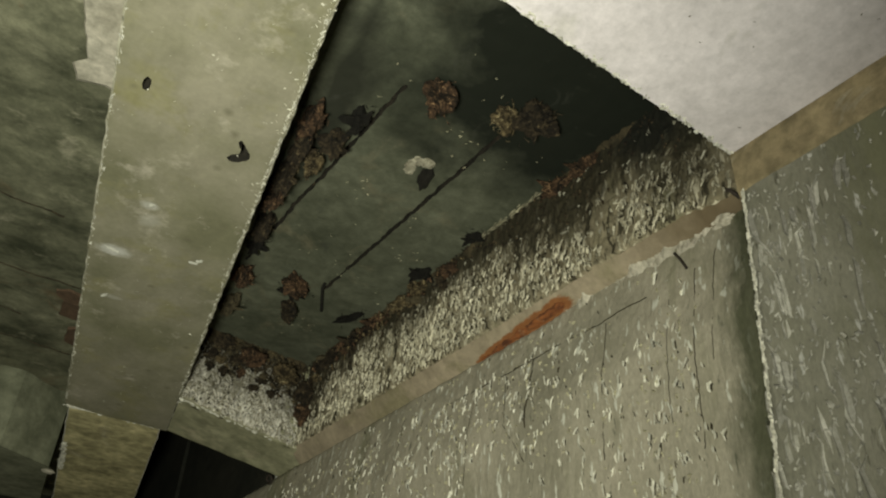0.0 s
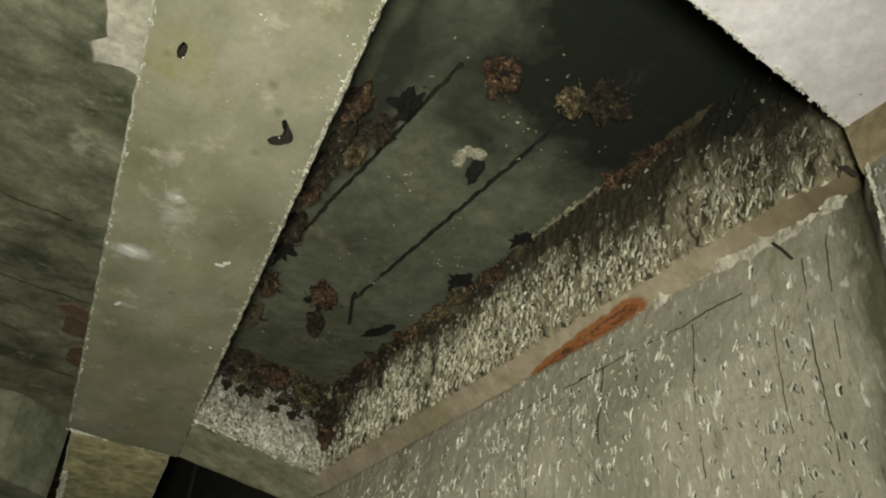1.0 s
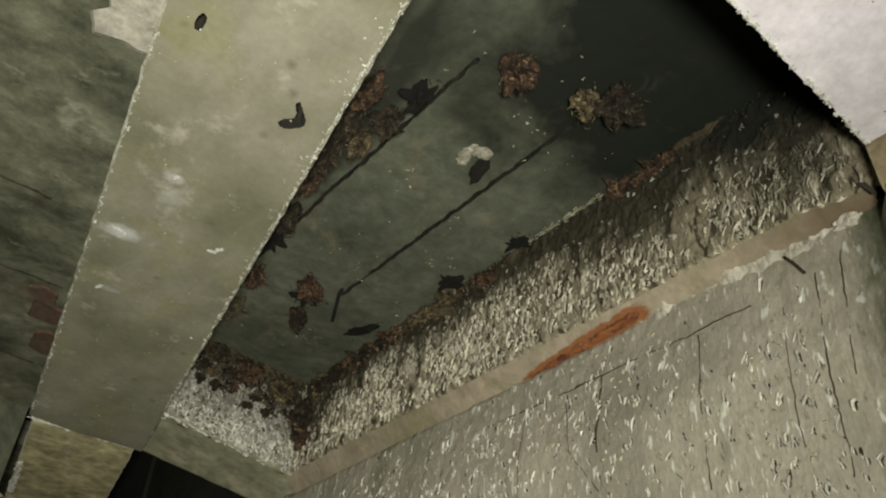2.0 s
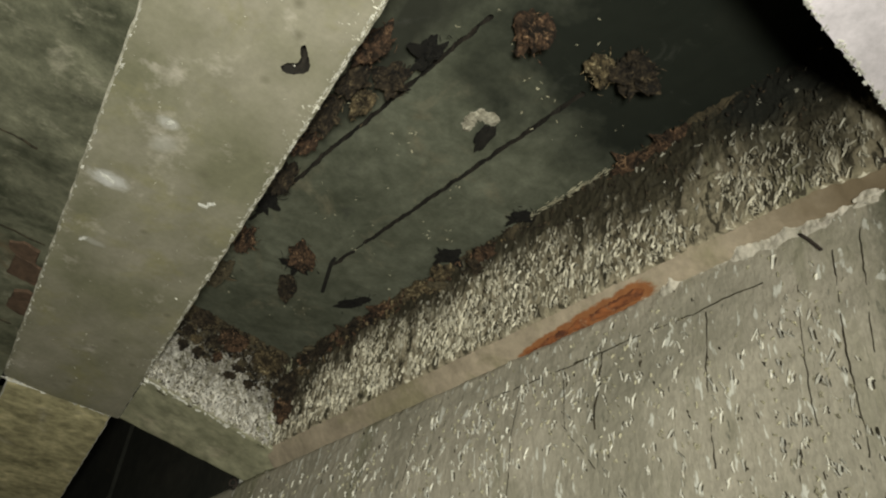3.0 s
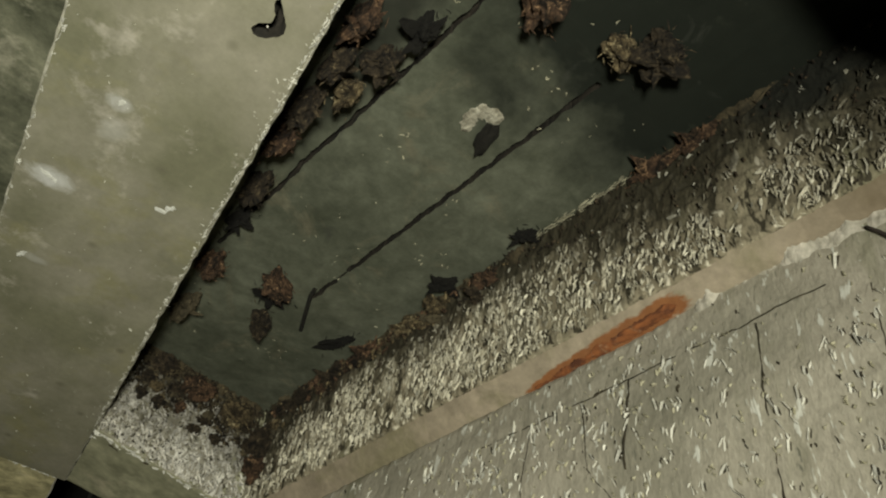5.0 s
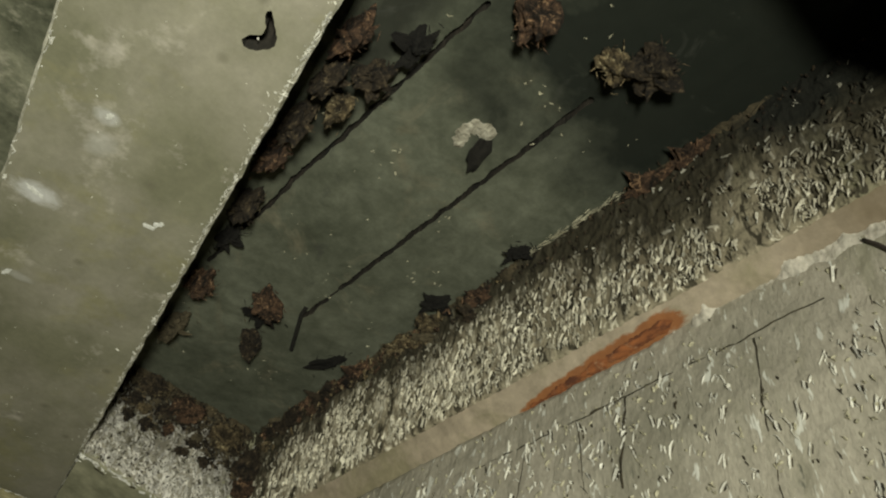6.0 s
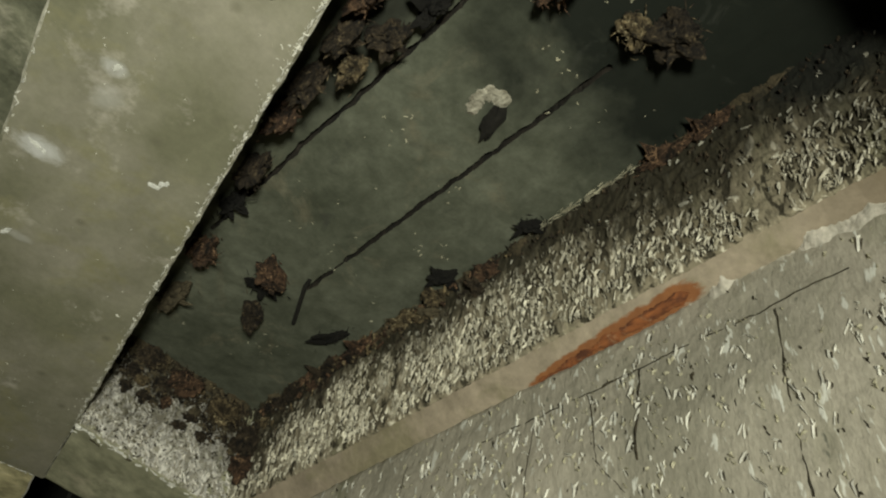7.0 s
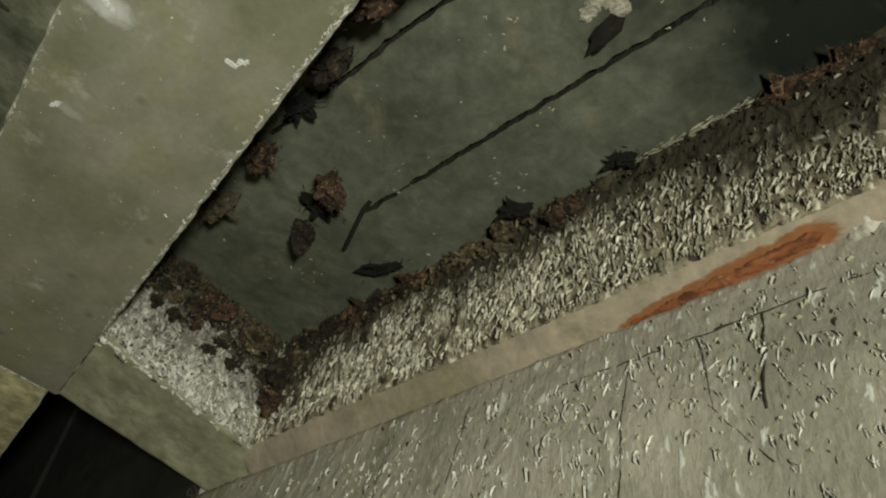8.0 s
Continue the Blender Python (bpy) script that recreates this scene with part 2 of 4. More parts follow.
# near-black colour stands in for the unlit depth of the opening
SHAFT_DARK = concrete("shade_black_concrete", (0.022, 0.021, 0.016), (0.011, 0.012, 0.009), 4.0, (0.034, 0.027, 0.019), 0.62)


def mortar():
    """Smooth tan mortar, stained orange where a steel bar has rusted in it."""
    n = Nodes("smooth_tan_mortar", 0.8)
    c = n.mix(n.ramp(n.noise(6.0, 6, 0.62, distort=0.4), 0.34, 0.66), (0.245, 0.202, 0.146), (0.335, 0.276, 0.202))
    c = n.mix(n.ramp(n.noise(5.0, 4, 0.7, distort=0.8), 0.56, 0.70), c, (0.22, 0.19, 0.12))
    c = n.mix(0.6, c, n.ramp(n.noise(24.0, 5, 0.65, distort=0.6), 0.33, 0.67, (0.72, 0.72, 0.7), (1.18, 1.18, 1.17)), "MULTIPLY")
    grain = n.noise(60.0, 6, 0.75)
    c = n.mix(0.5, c, n.ramp(grain, 0.28, 0.72, (0.62, 0.62, 0.62), (1.3, 1.3, 1.3)), "MULTIPLY")
    _, y, z = n.axes()
    off = n.math("SUBTRACT", z, n.math("MULTIPLY_ADD", y, -0.034, 2.8320))
    across = n.math("POWER", n.math("DIVIDE", n.math("ABSOLUTE", off), n.math("MAXIMUM", n.math("MULTIPLY_ADD", y, -0.030, 0.0570), 0.004)), 2.0)
    along = n.math("POWER", n.math("DIVIDE", n.math("ABSOLUTE", n.math("SUBTRACT", y, 1.485)), 0.195), 4.0)
    rough = n.math("MULTIPLY_ADD", n.noise(38.0, 5, 0.7, n.stretch(1, 0.45, 1)), 2.2, -1.1)
    stain = n.math("ADD", n.math("ADD", across, along), rough)
    c = n.mix(n.ramp(stain, 0.52, 0.88, (0.95, 0.95, 0.95), (0, 0, 0)), c, n.mix(n.noise(30.0, 4, 0.7), (0.125, 0.044, 0.016), (0.28, 0.105, 0.030)))
    # brown stain and the hollow end's shade, painted in towards the pilaster
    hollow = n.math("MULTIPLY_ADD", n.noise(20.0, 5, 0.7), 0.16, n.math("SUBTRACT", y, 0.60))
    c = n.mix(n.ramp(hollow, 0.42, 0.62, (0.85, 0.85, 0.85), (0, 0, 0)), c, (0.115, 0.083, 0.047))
    return n.finish(c, grain, 0.3, 0.004)


STRIP = mortar()
BROWN_MORTAR = concrete("brown_stained_mortar", (0.33, 0.265, 0.160), (0.18, 0.145, 0.088), 11.0, (0.40, 0.36, 0.28), 0.60)
WALL = roughcast("grey_roughcast", (0.378, 0.342, 0.274), (0.265, 0.245, 0.190), 0.3, (0.58, 0.57, 0.50), 0.615, (0.15, 0.145, 0.11), 0.33, corner_mould_shade=True)
SIDE_LEAK, END_LEAK = (3.11, 0.175, (1, 2.36, 3.2)), (3.125, 0.19, (0, 1.22, 4.0))
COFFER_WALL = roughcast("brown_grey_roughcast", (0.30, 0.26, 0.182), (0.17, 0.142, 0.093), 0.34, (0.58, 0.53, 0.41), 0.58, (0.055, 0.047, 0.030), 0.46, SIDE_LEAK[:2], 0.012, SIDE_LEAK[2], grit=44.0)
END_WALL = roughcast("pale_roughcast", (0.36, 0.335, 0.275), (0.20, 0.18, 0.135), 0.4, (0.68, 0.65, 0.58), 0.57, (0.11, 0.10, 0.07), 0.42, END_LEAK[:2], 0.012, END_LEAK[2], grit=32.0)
PILASTER = roughcast("blue_grey_roughcast", (0.265, 0.252, 0.208), (0.140, 0.136, 0.100), 0.3, (0.44, 0.43, 0.40), 0.64)
# kept pale so that the unseen room reflects torch light into the shadows
ROOM = concrete("pale_bounce_concrete", (0.66, 0.645, 0.57), (0.52, 0.51, 0.45), 2.0)
CHIP = crumbly("fresh_chipped_cement", (0.74, 0.72, 0.65), (0.46, 0.44, 0.37), 90)
CRUMB = crumbly("pale_cement_crumb", (0.79, 0.76, 0.66), (0.46, 0.44, 0.36), 90)
LIME = crumbly("white_lime", (0.70, 0.69, 0.64), (0.50, 0.49, 0.43), 40)
BRICK = crumbly("brown_red_brick", (0.15, 0.095, 0.062), (0.075, 0.05, 0.034), 30)
GREY_CRUMB = crumbly("grey_cement_crumb", (0.42, 0.40, 0.33), (0.22, 0.205, 0.155), 90)
PALE_RUN = crumbly("pale_cement_run", (0.50, 0.48, 0.43), (0.27, 0.26, 0.215), 60)
DARK_CRUMB = crumbly("black_brown_grime_and_shade", (0.062, 0.05, 0.03), (0.018, 0.016, 0.011), 60)
OLIVE_GRIME = crumbly("olive_brown_grime", (0.13, 0.105, 0.062), (0.045, 0.037, 0.022), 40)
WEATHERED = crumbly("weathered_cement_crumb", (0.52, 0.48, 0.345), (0.27, 0.25, 0.165), 90)
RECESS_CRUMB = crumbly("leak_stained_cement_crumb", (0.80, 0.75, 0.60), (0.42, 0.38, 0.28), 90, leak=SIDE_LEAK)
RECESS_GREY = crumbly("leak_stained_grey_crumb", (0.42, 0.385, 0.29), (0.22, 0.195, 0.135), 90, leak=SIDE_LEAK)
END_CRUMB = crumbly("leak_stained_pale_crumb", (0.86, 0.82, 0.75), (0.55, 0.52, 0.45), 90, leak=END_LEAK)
BROWN = matted("matted_brown", (0.19, 0.142, 0.080), (0.070, 0.051, 0.030), (0.014, 0.011, 0.008))
RUSSET = matted("matted_russet", (0.42, 0.255, 0.140), (0.140, 0.080, 0.046), (0.020, 0.014, 0.009))
STRAW = matted("matted_straw", (0.52, 0.43, 0.25), (0.24, 0.18, 0.095), (0.034, 0.025, 0.014))
# near-black of the lumps put in for shadows, and of the wire stub
NEAR_BLACK = crumbly("near_black", (0.013, 0.012, 0.009), (0.006, 0.005, 0.004), 70)
CREAM = crumbly("cream_lime_crust", (0.44, 0.41, 0.325), (0.15, 0.135, 0.095), 60)
PLASTER = concrete("cream_plaster", (0.52, 0.48, 0.41), (0.37, 0.34, 0.28), 9.0, None, 0.55, 0, 0.7)
SMEAR = concrete("squeezed_mortar", (0.62, 0.565, 0.485), (0.36, 0.33, 0.265), 18.0, None, 0.55, 0, 0.9)


def rusted():
    """Rust in two browns, worn through to the tan mortar in places."""
    n = Nodes("orange_rust", 0.9)
    c = n.mix(n.ramp(n.noise(30.0, 5, 0.7, n.stretch(1, 0.5, 1), 0.7), 0.38, 0.60), (0.25, 0.086, 0.028), (0.078, 0.028, 0.014))
    c = n.mix(n.ramp(n.noise(48.0, 5, 0.8, distort=0.3), 0.54, 0.70), c, (0.27, 0.16, 0.09))
    return n.finish(c, n.noise(160.0, 4, 0.8), 0.6, 0.003)


RUST = rusted()
IRON = crumbly("dark_iron_wire", (0.06, 0.045, 0.035), (0.02, 0.017, 0.015), 90, 0.7)


# ---- builders ----
def mesh_of(name, verts, faces, mats, slots=None, smooth=False):
    me = bpy.data.meshes.new(name)
    me.from_pydata([tuple(v) for v in verts], [], faces)
    for m in mats:
        me.materials.append(m)
    if slots:
        me.polygons.foreach_set("material_index", slots)
    if smooth:
        me.polygons.foreach_set("use_smooth", [True] * len(me.polygons))
    me.validate()
    me.update()
    return me


def thing(name, verts, faces, mats, label, category, kind="", group="", slots=None, smooth=False):
    return tagged(new(name, mesh_of(name, verts, faces, mats, slots, smooth)), label, category, group, kind)


def part(name, bm, material, parent, label=""):
    me = bpy.data.meshes.new(name)
    bm.to_mesh(me)
    bm.free()
    me.materials.append(material)
    ob = new(name, me)
    ob.parent = parent
    return tagged(ob, label)


def box(name, lo, hi, mat, label, category="wall"):
    (x0, y0, z0), (x1, y1, z1) = lo, hi
    v = [(x, y, z) for z in (z0, z1) for y in (y0, y1) for x in (x0, x1)]
    f = [(0, 2, 3, 1), (4, 5, 7, 6), (0, 1, 5, 4), (2, 6, 7, 3), (0, 4, 6, 2), (1, 3, 7, 5)]
    return thing(name, v, f, [mat], label, category, "structure")


def wob(a, b, c, scale, amount):
    """A smooth random shift at a place."""
    return amount * noise.noise(Vector((a, b, c)) * scale)


def rng(seed):
    return random.Random(seed)


def edge_line(p, q, step, jitter, seed):
    """Points from p to q in plan, each knocked off the line a little, as on a worn arris."""
    r, (x0, y0), (x1, y1) = rng(seed), p, q
    n = max(2, int(math.hypot(x1 - x0, y1 - y0) / step))
    ux, uy = (x1 - x0) / n / step, (y1 - y0) / n / step
    out = []
    for i in range(n + 1):
        s = i / n
        k = wob(s * n * step, seed, 0, 9, jitter) + wob(s * n * step, seed, 3, 60, jitter * 0.7) + r.uniform(-0.4, 0.4) * jitter
        out.append((x0 + (x1 - x0) * s - uy * k, y0 + (y1 - y0) * s + ux * k))
    return out


def soffit_beam(name, left, right, z, top, mats, label, holes=(), chamfer=0.007, depth=0.035):
    """A beam seen from below: two long ragged edges (lists of plan points), chipped arrises, and pits sunk into its underside."""
    bm = bmesh.new()
    ring = [(x, y, 0) for x, y in left] + [(x, y, 1) for x, y in reversed(right)]
    r = rng(len(left))
    low = [bm.verts.new((x, y, z)) for x, y, _ in ring]
    loops = [low]
    for hole in holes:
        loops.append([bm.verts.new((x, y, z)) for x, y in hole])
    edges = [bm.edges.new((l[i], l[(i + 1) % len(l)])) for l in loops for i in range(len(l))]
    bmesh.ops.triangle_fill(bm, use_beauty=True, use_dissolve=False, edges=edges)
    n = len(ring)
    mid_x = sum(p[0] for p in ring) / n
    out = []
    for i, (x, y, side) in enumerate(ring):
        push = chamfer * (1 + wob(x, y, side, 30, 0.6)) * (1 if side else -1)
        out.append(bm.verts.new((x + push, y, z + chamfer * (1 + wob(x, y, 5, 50, 0.5)))))
    high = [bm.verts.new((v.co.x, v.co.y, top)) for v in out]
    for i in range(n):
        j = (i + 1) % n
        f = bm.faces.new((low[i], out[i], out[j], low[j]))
        f.material_index = 1
        bm.faces.new((out[i], high[i], high[j], out[j]))
    for l in loops[1:]:
        cx, cy = sum(v.co.x for v in l) / len(l), sum(v.co.y for v in l) / len(l)
        deep = [bm.verts.new((cx + (v.co.x - cx) * 0.8, cy + (v.co.y - cy) * 0.8, z + depth)) for v in l]
        for i in range(len(l)):
            j = (i + 1) % len(l)
            bm.faces.new((l[i], l[j], deep[j], deep[i])).material_index = 2
        bm.faces.new(deep).material_index = 2
    bmesh.ops.recalc_face_normals(bm, faces=bm.faces)
    me = bpy.data.meshes.new(name)
    bm.to_mesh(me)
    bm.free()
    for m in mats:
        me.materials.append(m)
    return tagged(new(name, me), label, "beam", "", "structure")


def ridges(u, v, seed, height):
    """The relief of sprayed cement whose drops have run down (v is up): rounded upright ridges of uneven length."""
    a = noise.noise(Vector((u * 75 + 3 * noise.noise(Vector((u * 20, v * 20, seed))), v * 26, seed)))
    b = noise.noise(Vector((u * 150, v * 60, seed + 4)))
    c = noise.noise(Vector((u * 14, v * 9, seed + 8)))
    return height * (max(0.0, a + 0.12) ** 0.8 * 1.5 + 0.35 * b + 0.5 * c)


def cement_coat(name, ys, z_low, z_high, face, back, mat, label, relief, seed, step=0.009, rows=110):
    """A coat of cement on a wall along y: uneven face towards -x, ragged top and bottom edges, thickness back to the core."""
    y0, y1 = ys
    ny, nz = int((y1 - y0) / step), rows
    v, f = [], []
    for i in range(ny + 1):
        y = y0 + (y1 - y0) * i / ny
        a, b = z_low(y), z_high(y)
        for j in range(nz + 1):
            s = j / nz
            z = a + (b - a) * s
            edge = min(s, 1 - s) * nz
            v.append((face(y, z) - ridges(y, z, seed, relief) + (0.004 if edge < 1 else 0.0), y, z))
    row = nz + 1
    for i in range(ny):
        for j in range(nz):
            f.append((i * row + j, i * row + j + 1, (i + 1) * row + j + 1, (i + 1) * row + j))
    base = len(v)
    for i in range(ny + 1):
        y = y0 + (y1 - y0) * i / ny
        v += [(back, y, z_low(y)), (back, y, z_high(y))]
    for i in range(ny):
        a, b = base + 2 * i, base + 2 * (i + 1)
        f.append((i * row, (i + 1) * row, b, a))
        f.append((i * row + nz, a + 1, b + 1, (i + 1) * row + nz))
    return thing(name, v, f, [mat], label, "wall", "structure", smooth=True)


def crumbs(name, count, sample, length, width, mat, label, seed, slant=0.25, proud=0.5):
    """Many small crumbs of cement that cling to a surface. sample(r): a place, the way it faces, the way the crumb runs."""
    r, v, f = rng(seed), [], []
    for _ in range(count):
        got = sample(r)
        if got is None:
            continue
        p, nrm, run = (Vector(q) for q in got)
        side = nrm.cross(run).normalized()
        size = r.uniform(0.6, 1.0)
        for k in range(r.choice((1, 1, 2, 3))):
            turn = r.gauss(0, slant)
            way, across = run * math.cos(turn) + side * math.sin(turn), side * math.cos(turn) - run * math.sin(turn)
            l, w = r.uniform(*length) * size * (0.6 if k else 1.0), r.uniform(*width) * (0.8 if k else 1.0)
            o = p + (run * r.uniform(-0.6, 0.6) + side * r.uniform(-0.4, 0.4)) * length[1] * 0.5 if k else p
            h = w * r.uniform(proud * 0.6, proud * 1.4)
            b, bend = len(v), across * (l * r.uniform(-0.25, 0.25))
            v += [o + way * l * 0.5 + bend, o - way * l * 0.5 - bend * r.uniform(-1, 1)]
            for s in (-0.28, 0.25):
                q = o + way * l * (s + r.uniform(-0.15, 0.15)) + across * w * r.uniform(-0.2, 0.2)
                v += [q + across * w * r.uniform(0.3, 0.7), q - across * w * r.uniform(0.3, 0.7), q + nrm * h * r.uniform(0.6, 1.3)]
            lo, hi = (b + 2, b + 3, b + 4), (b + 5, b + 6, b + 7)
            f += [(b + 1, lo[2], lo[0]), (b + 1, lo[1], lo[2]), (b, hi[0], hi[2]), (b, hi[2], hi[1]),
                  (lo[0], lo[2], hi[2], hi[0]), (lo[2], lo[1], hi[1], hi[2])]
    return thing(name, v, f, [mat], label, "cement crumbs", "stuff")


def lumps(bm, centre, size, count, seed, flat=0.6, spread=0.6, rough=0.5):
    """Adds a knot of irregular lumps round a place to a bmesh."""
    r = rng(seed)
    for k in range(count):
        s = Vector(size) * r.uniform(0.45, 1.0)
        o = Vector(centre) + Vector((r.uniform(-1, 1) * size[0], r.uniform(-1, 1) * size[1], r.uniform(-0.5, 0.5) * size[2] * flat)) * spread
        made = bmesh.ops.create_icosphere(bm, subdivisions=2, radius=1.0)["verts"]
        for w in made:
            d = w.co.normalized()
            q = d * 2.1 + Vector((seed, k, 0))
            grow = 1 + rough * noise.noise(q) + rough * 0.6 * noise.noise(q * 2.7) + rough * 0.35 * noise.noise(q * 6.0)
            w.co = o + Vector((d.x * s.x, d.y * s.y, d.z * s.z)) * grow


def flakes(bm, centre, size, count, seed, length=(0.008, 0.02)):
    """Adds curled flakes, each with a thickness, to a bmesh."""
    r = rng(seed + 77)
    for _ in range(count):
        o = Vector(centre) + Vector([r.gauss(0, 0.55) * s for s in size])
        a = Vector((r.gauss(0, 1), r.gauss(0, 1), r.gauss(0, 1))).normalized()
        b = a.orthogonal().normalized()
        n, l = a.cross(b), r.uniform(*length)
        w, t = l * r.uniform(0.06, 0.2), 0.001
        pts = [o - a * l / 2, o + b * w / 2 + n * l * 0.1, o + a * l / 2 + n * l * r.uniform(-0.2, 0.3), o - b * w / 2 + n * l * 0.08]
        low = [bm.verts.new(p) for p in pts]
        high = [bm.verts.new(p + n * t) for p in pts]
        bm.faces.new(low[::-1]), bm.faces.new(high)
        for i in range(4):
            bm.faces.new((low[i], low[(i + 1) % 4], high[(i + 1) % 4], high[i]))


def clod(place, size, turn, mat, label, seed, body=1.05, scales=4, reach=1.0, fibres=70, group="mud clods in the ceiling recess"):
    """A lump put in for a bat, its shadow or crust on the concrete: a lumpy drop with torn, curled scales and a coat of
    fibres.
    size: half its length, half its width and its drop; turn: the way its length runs, in degrees from x."""
    bm = bmesh.new()
    bmesh.ops.create_icosphere(bm, subdivisions=4, radius=1.0)
    for w in bm.verts:
        d = w.co.normalized()
        q = d * 1.4 + Vector((seed * 3.7, 0, 0))
        ridge = abs(noise.noise(Vector((q.x * 1.2, q.y * 5.0, q.z * 3.0))))
        grow = max(0.3, 0.9 + 0.6 * noise.noise(q * 0.9) + 0.25 * noise.noise(q * 2.6) - 0.35 * ridge + 0.10 * noise.noise(q * 9))
        w.co = Vector((d.x * size[0], d.y * size[1] * (1 - 0.35 * d.x), d.z * size[2])) * grow * body
    me = bpy.data.meshes.new("stand_in_lump")
    bm.to_mesh(me)
    bm.free()
    me.materials.append(mat)
    ob = new("stand_in_lump", me)
    ob.location, ob.rotation_euler = place, (0, 0, radians(turn))
    r = rng(seed)
    for _ in range(scales):
        bm = bmesh.new()
        a, rise = r.uniform(0, math.tau), r.uniform(-0.9, 0.15)
        out = Vector((math.cos(a), math.sin(a), rise * 0.5)).normalized()
        o = Vector((math.cos(a) * size[0] * 0.55, math.sin(a) * size[1] * 0.55, rise * size[2] * 0.7))
        side, l = out.cross(Vector((0, 0, 1))).normalized(), r.uniform(0.4, 0.75) * max(size[0], size[1]) * reach
        up, w = side.cross(out), l * r.uniform(0.2, 0.5)
        curl = r.uniform(-0.35, 0.45) * l
        rows = [[o - side * w, o + side * w * 0.9], [o + out * l * 0.45 - side * w * 0.8 + up * curl * 0.3, o + out * l * 0.5 + side * w * 0.55 + up * curl * 0.25],
                [o + out * l * 0.8 - side * w * r.uniform(0.0, 0.5) + up * curl * 0.7, o + out * l * r.uniform(0.8, 1.1) + side * w * 0.1 + up * curl]]
        low = [[bm.verts.new(p) for p in pair] for pair in rows]
        high = [[bm.verts.new(p + up * 0.0022) for p in pair] for pair in rows]
        for k in range(2):
            for g, flip in ((low, 1), (high, -1)):
                bm.faces.new((g[k][0], g[k][1], g[k + 1][1], g[k + 1][0])[::flip])
            bm.faces.new((low[k][0], low[k + 1][0], high[k + 1][0], high[k][0]))
            bm.faces.new((low[k][1], high[k][1], high[k + 1][1], low[k + 1][1]))
        bm.faces.new((low[2][0], low[2][1], high[2][1], high[2][0]))
        part("torn_scale", bm, mat, ob)
    bm = bmesh.new()
    flakes(bm, (0, 0, 0), [k * 0.85 for k in size], fibres, seed, (0.008, 0.024))
    tagged(part("fibre_coat", bm, mat, ob), kind="stuff")
    return tagged(ob, label, "mud clod", group)


# ---- the large structure ----
Z_SOFFIT, Z_RECESS, Z_LEFT, Z_WHITE, Z_BAND = 2.90, 3.110, 3.20, 2.83, 2.8975
X_WALL, X_CORE = 1.303, 1.36


def beam_left(y):
    return 0.347 + 0.187 * (y - 1.401)


def beam_right(y):
    return 0.576 + 0.2040 * (y - 1.006)


def wall_face(y, z):
    """The lower wall leans back a little below the groove."""
    return 1.308 + 0.17 * max(0.0, z - 2.57)


def blob(cx, cy, pts):
    return [(cx + x, cy + y) for x, y in pts]


def worn_outline(pts, seed):
    """Rounds the corners of a pit's outline and frays it a little."""
    for _ in range(2):
        pts = [(p[0] * k + q[0] * (1 - k), p[1] * k + q[1] * (1 - k)) for p, q in zip(pts, pts[1:] + pts[:1]) for k in (0.75, 0.25)]
    return [(x + wob(x, y, seed, 160, 0.0022), y + wob(x, y, seed + 4, 160, 0.0022)) for x, y in pts]


HOLE_A = blob(0.600, 1.440, [(-0.019, 0.026), (-0.014, 0.011), (-0.004, 0.005), (-0.001, -0.010), (-0.018, -0.030), (-0.014, -0.040), (-0.004, -0.031), (0.015, -0.012), (0.022, 0.005), (0.013, 0.019), (-0.004, 0.034)])
HOLE_B = blob(0.392, 1.366, [(-0.006, -0.016), (0.003, -0.018), (0.008, -0.004), (0.009, 0.015), (0.002, 0.019), (-0.006, 0.008)])
soffit_beam("beam_1", edge_line((beam_left(0.80), 0.80), (beam_left(2.95), 2.95), 0.02, 0.002, 3) + [(0.70, 2.962), (0.78, 2.975), (0.86, 2.968)],
            edge_line((beam_right(0.80), 0.80), (beam_right(2.968), 2.968), 0.011, 0.0013, 4), Z_SOFFIT, 3.35, [SOFFIT, WORN, JOINT],
            "olive-grey cast concrete beam with chipped pale edges and small pits", [worn_outline(HOLE_A, 1), worn_outline(HOLE_B, 2)], chamfer=0.0045)
soffit_beam("beam_2", [(0.86, 2.978), (0.78, 2.985), (0.70, 2.972)][::-1] + edge_line((beam_left(3.0) + 0.012, 3.0), (beam_left(5.2), 5.2), 0.03, 0.003, 5),
            edge_line((beam_right(2.98) - 0.02, 2.98), (beam_right(5.2) - 0.02, 5.2), 0.03, 0.003, 6), Z_SOFFIT + 0.008, 3.35, [TAN_BEAM, CHIP, JOINT],
            "tan stained concrete beam beyond a cracked joint", chamfer=0.004)


def band_near(x):
    """The near edge of the cross beam that closes the recess: it dips towards the wall. Gives y and z."""
    k = (x - 0.912) / 0.423
    return 2.642 - 0.052 * k, Z_BAND - 0.0925 * k


def band_far(x):
    k = (x - 0.972) / 0.363
    return 2.962 - 0.147 * k, Z_BAND - 0.1125 * k


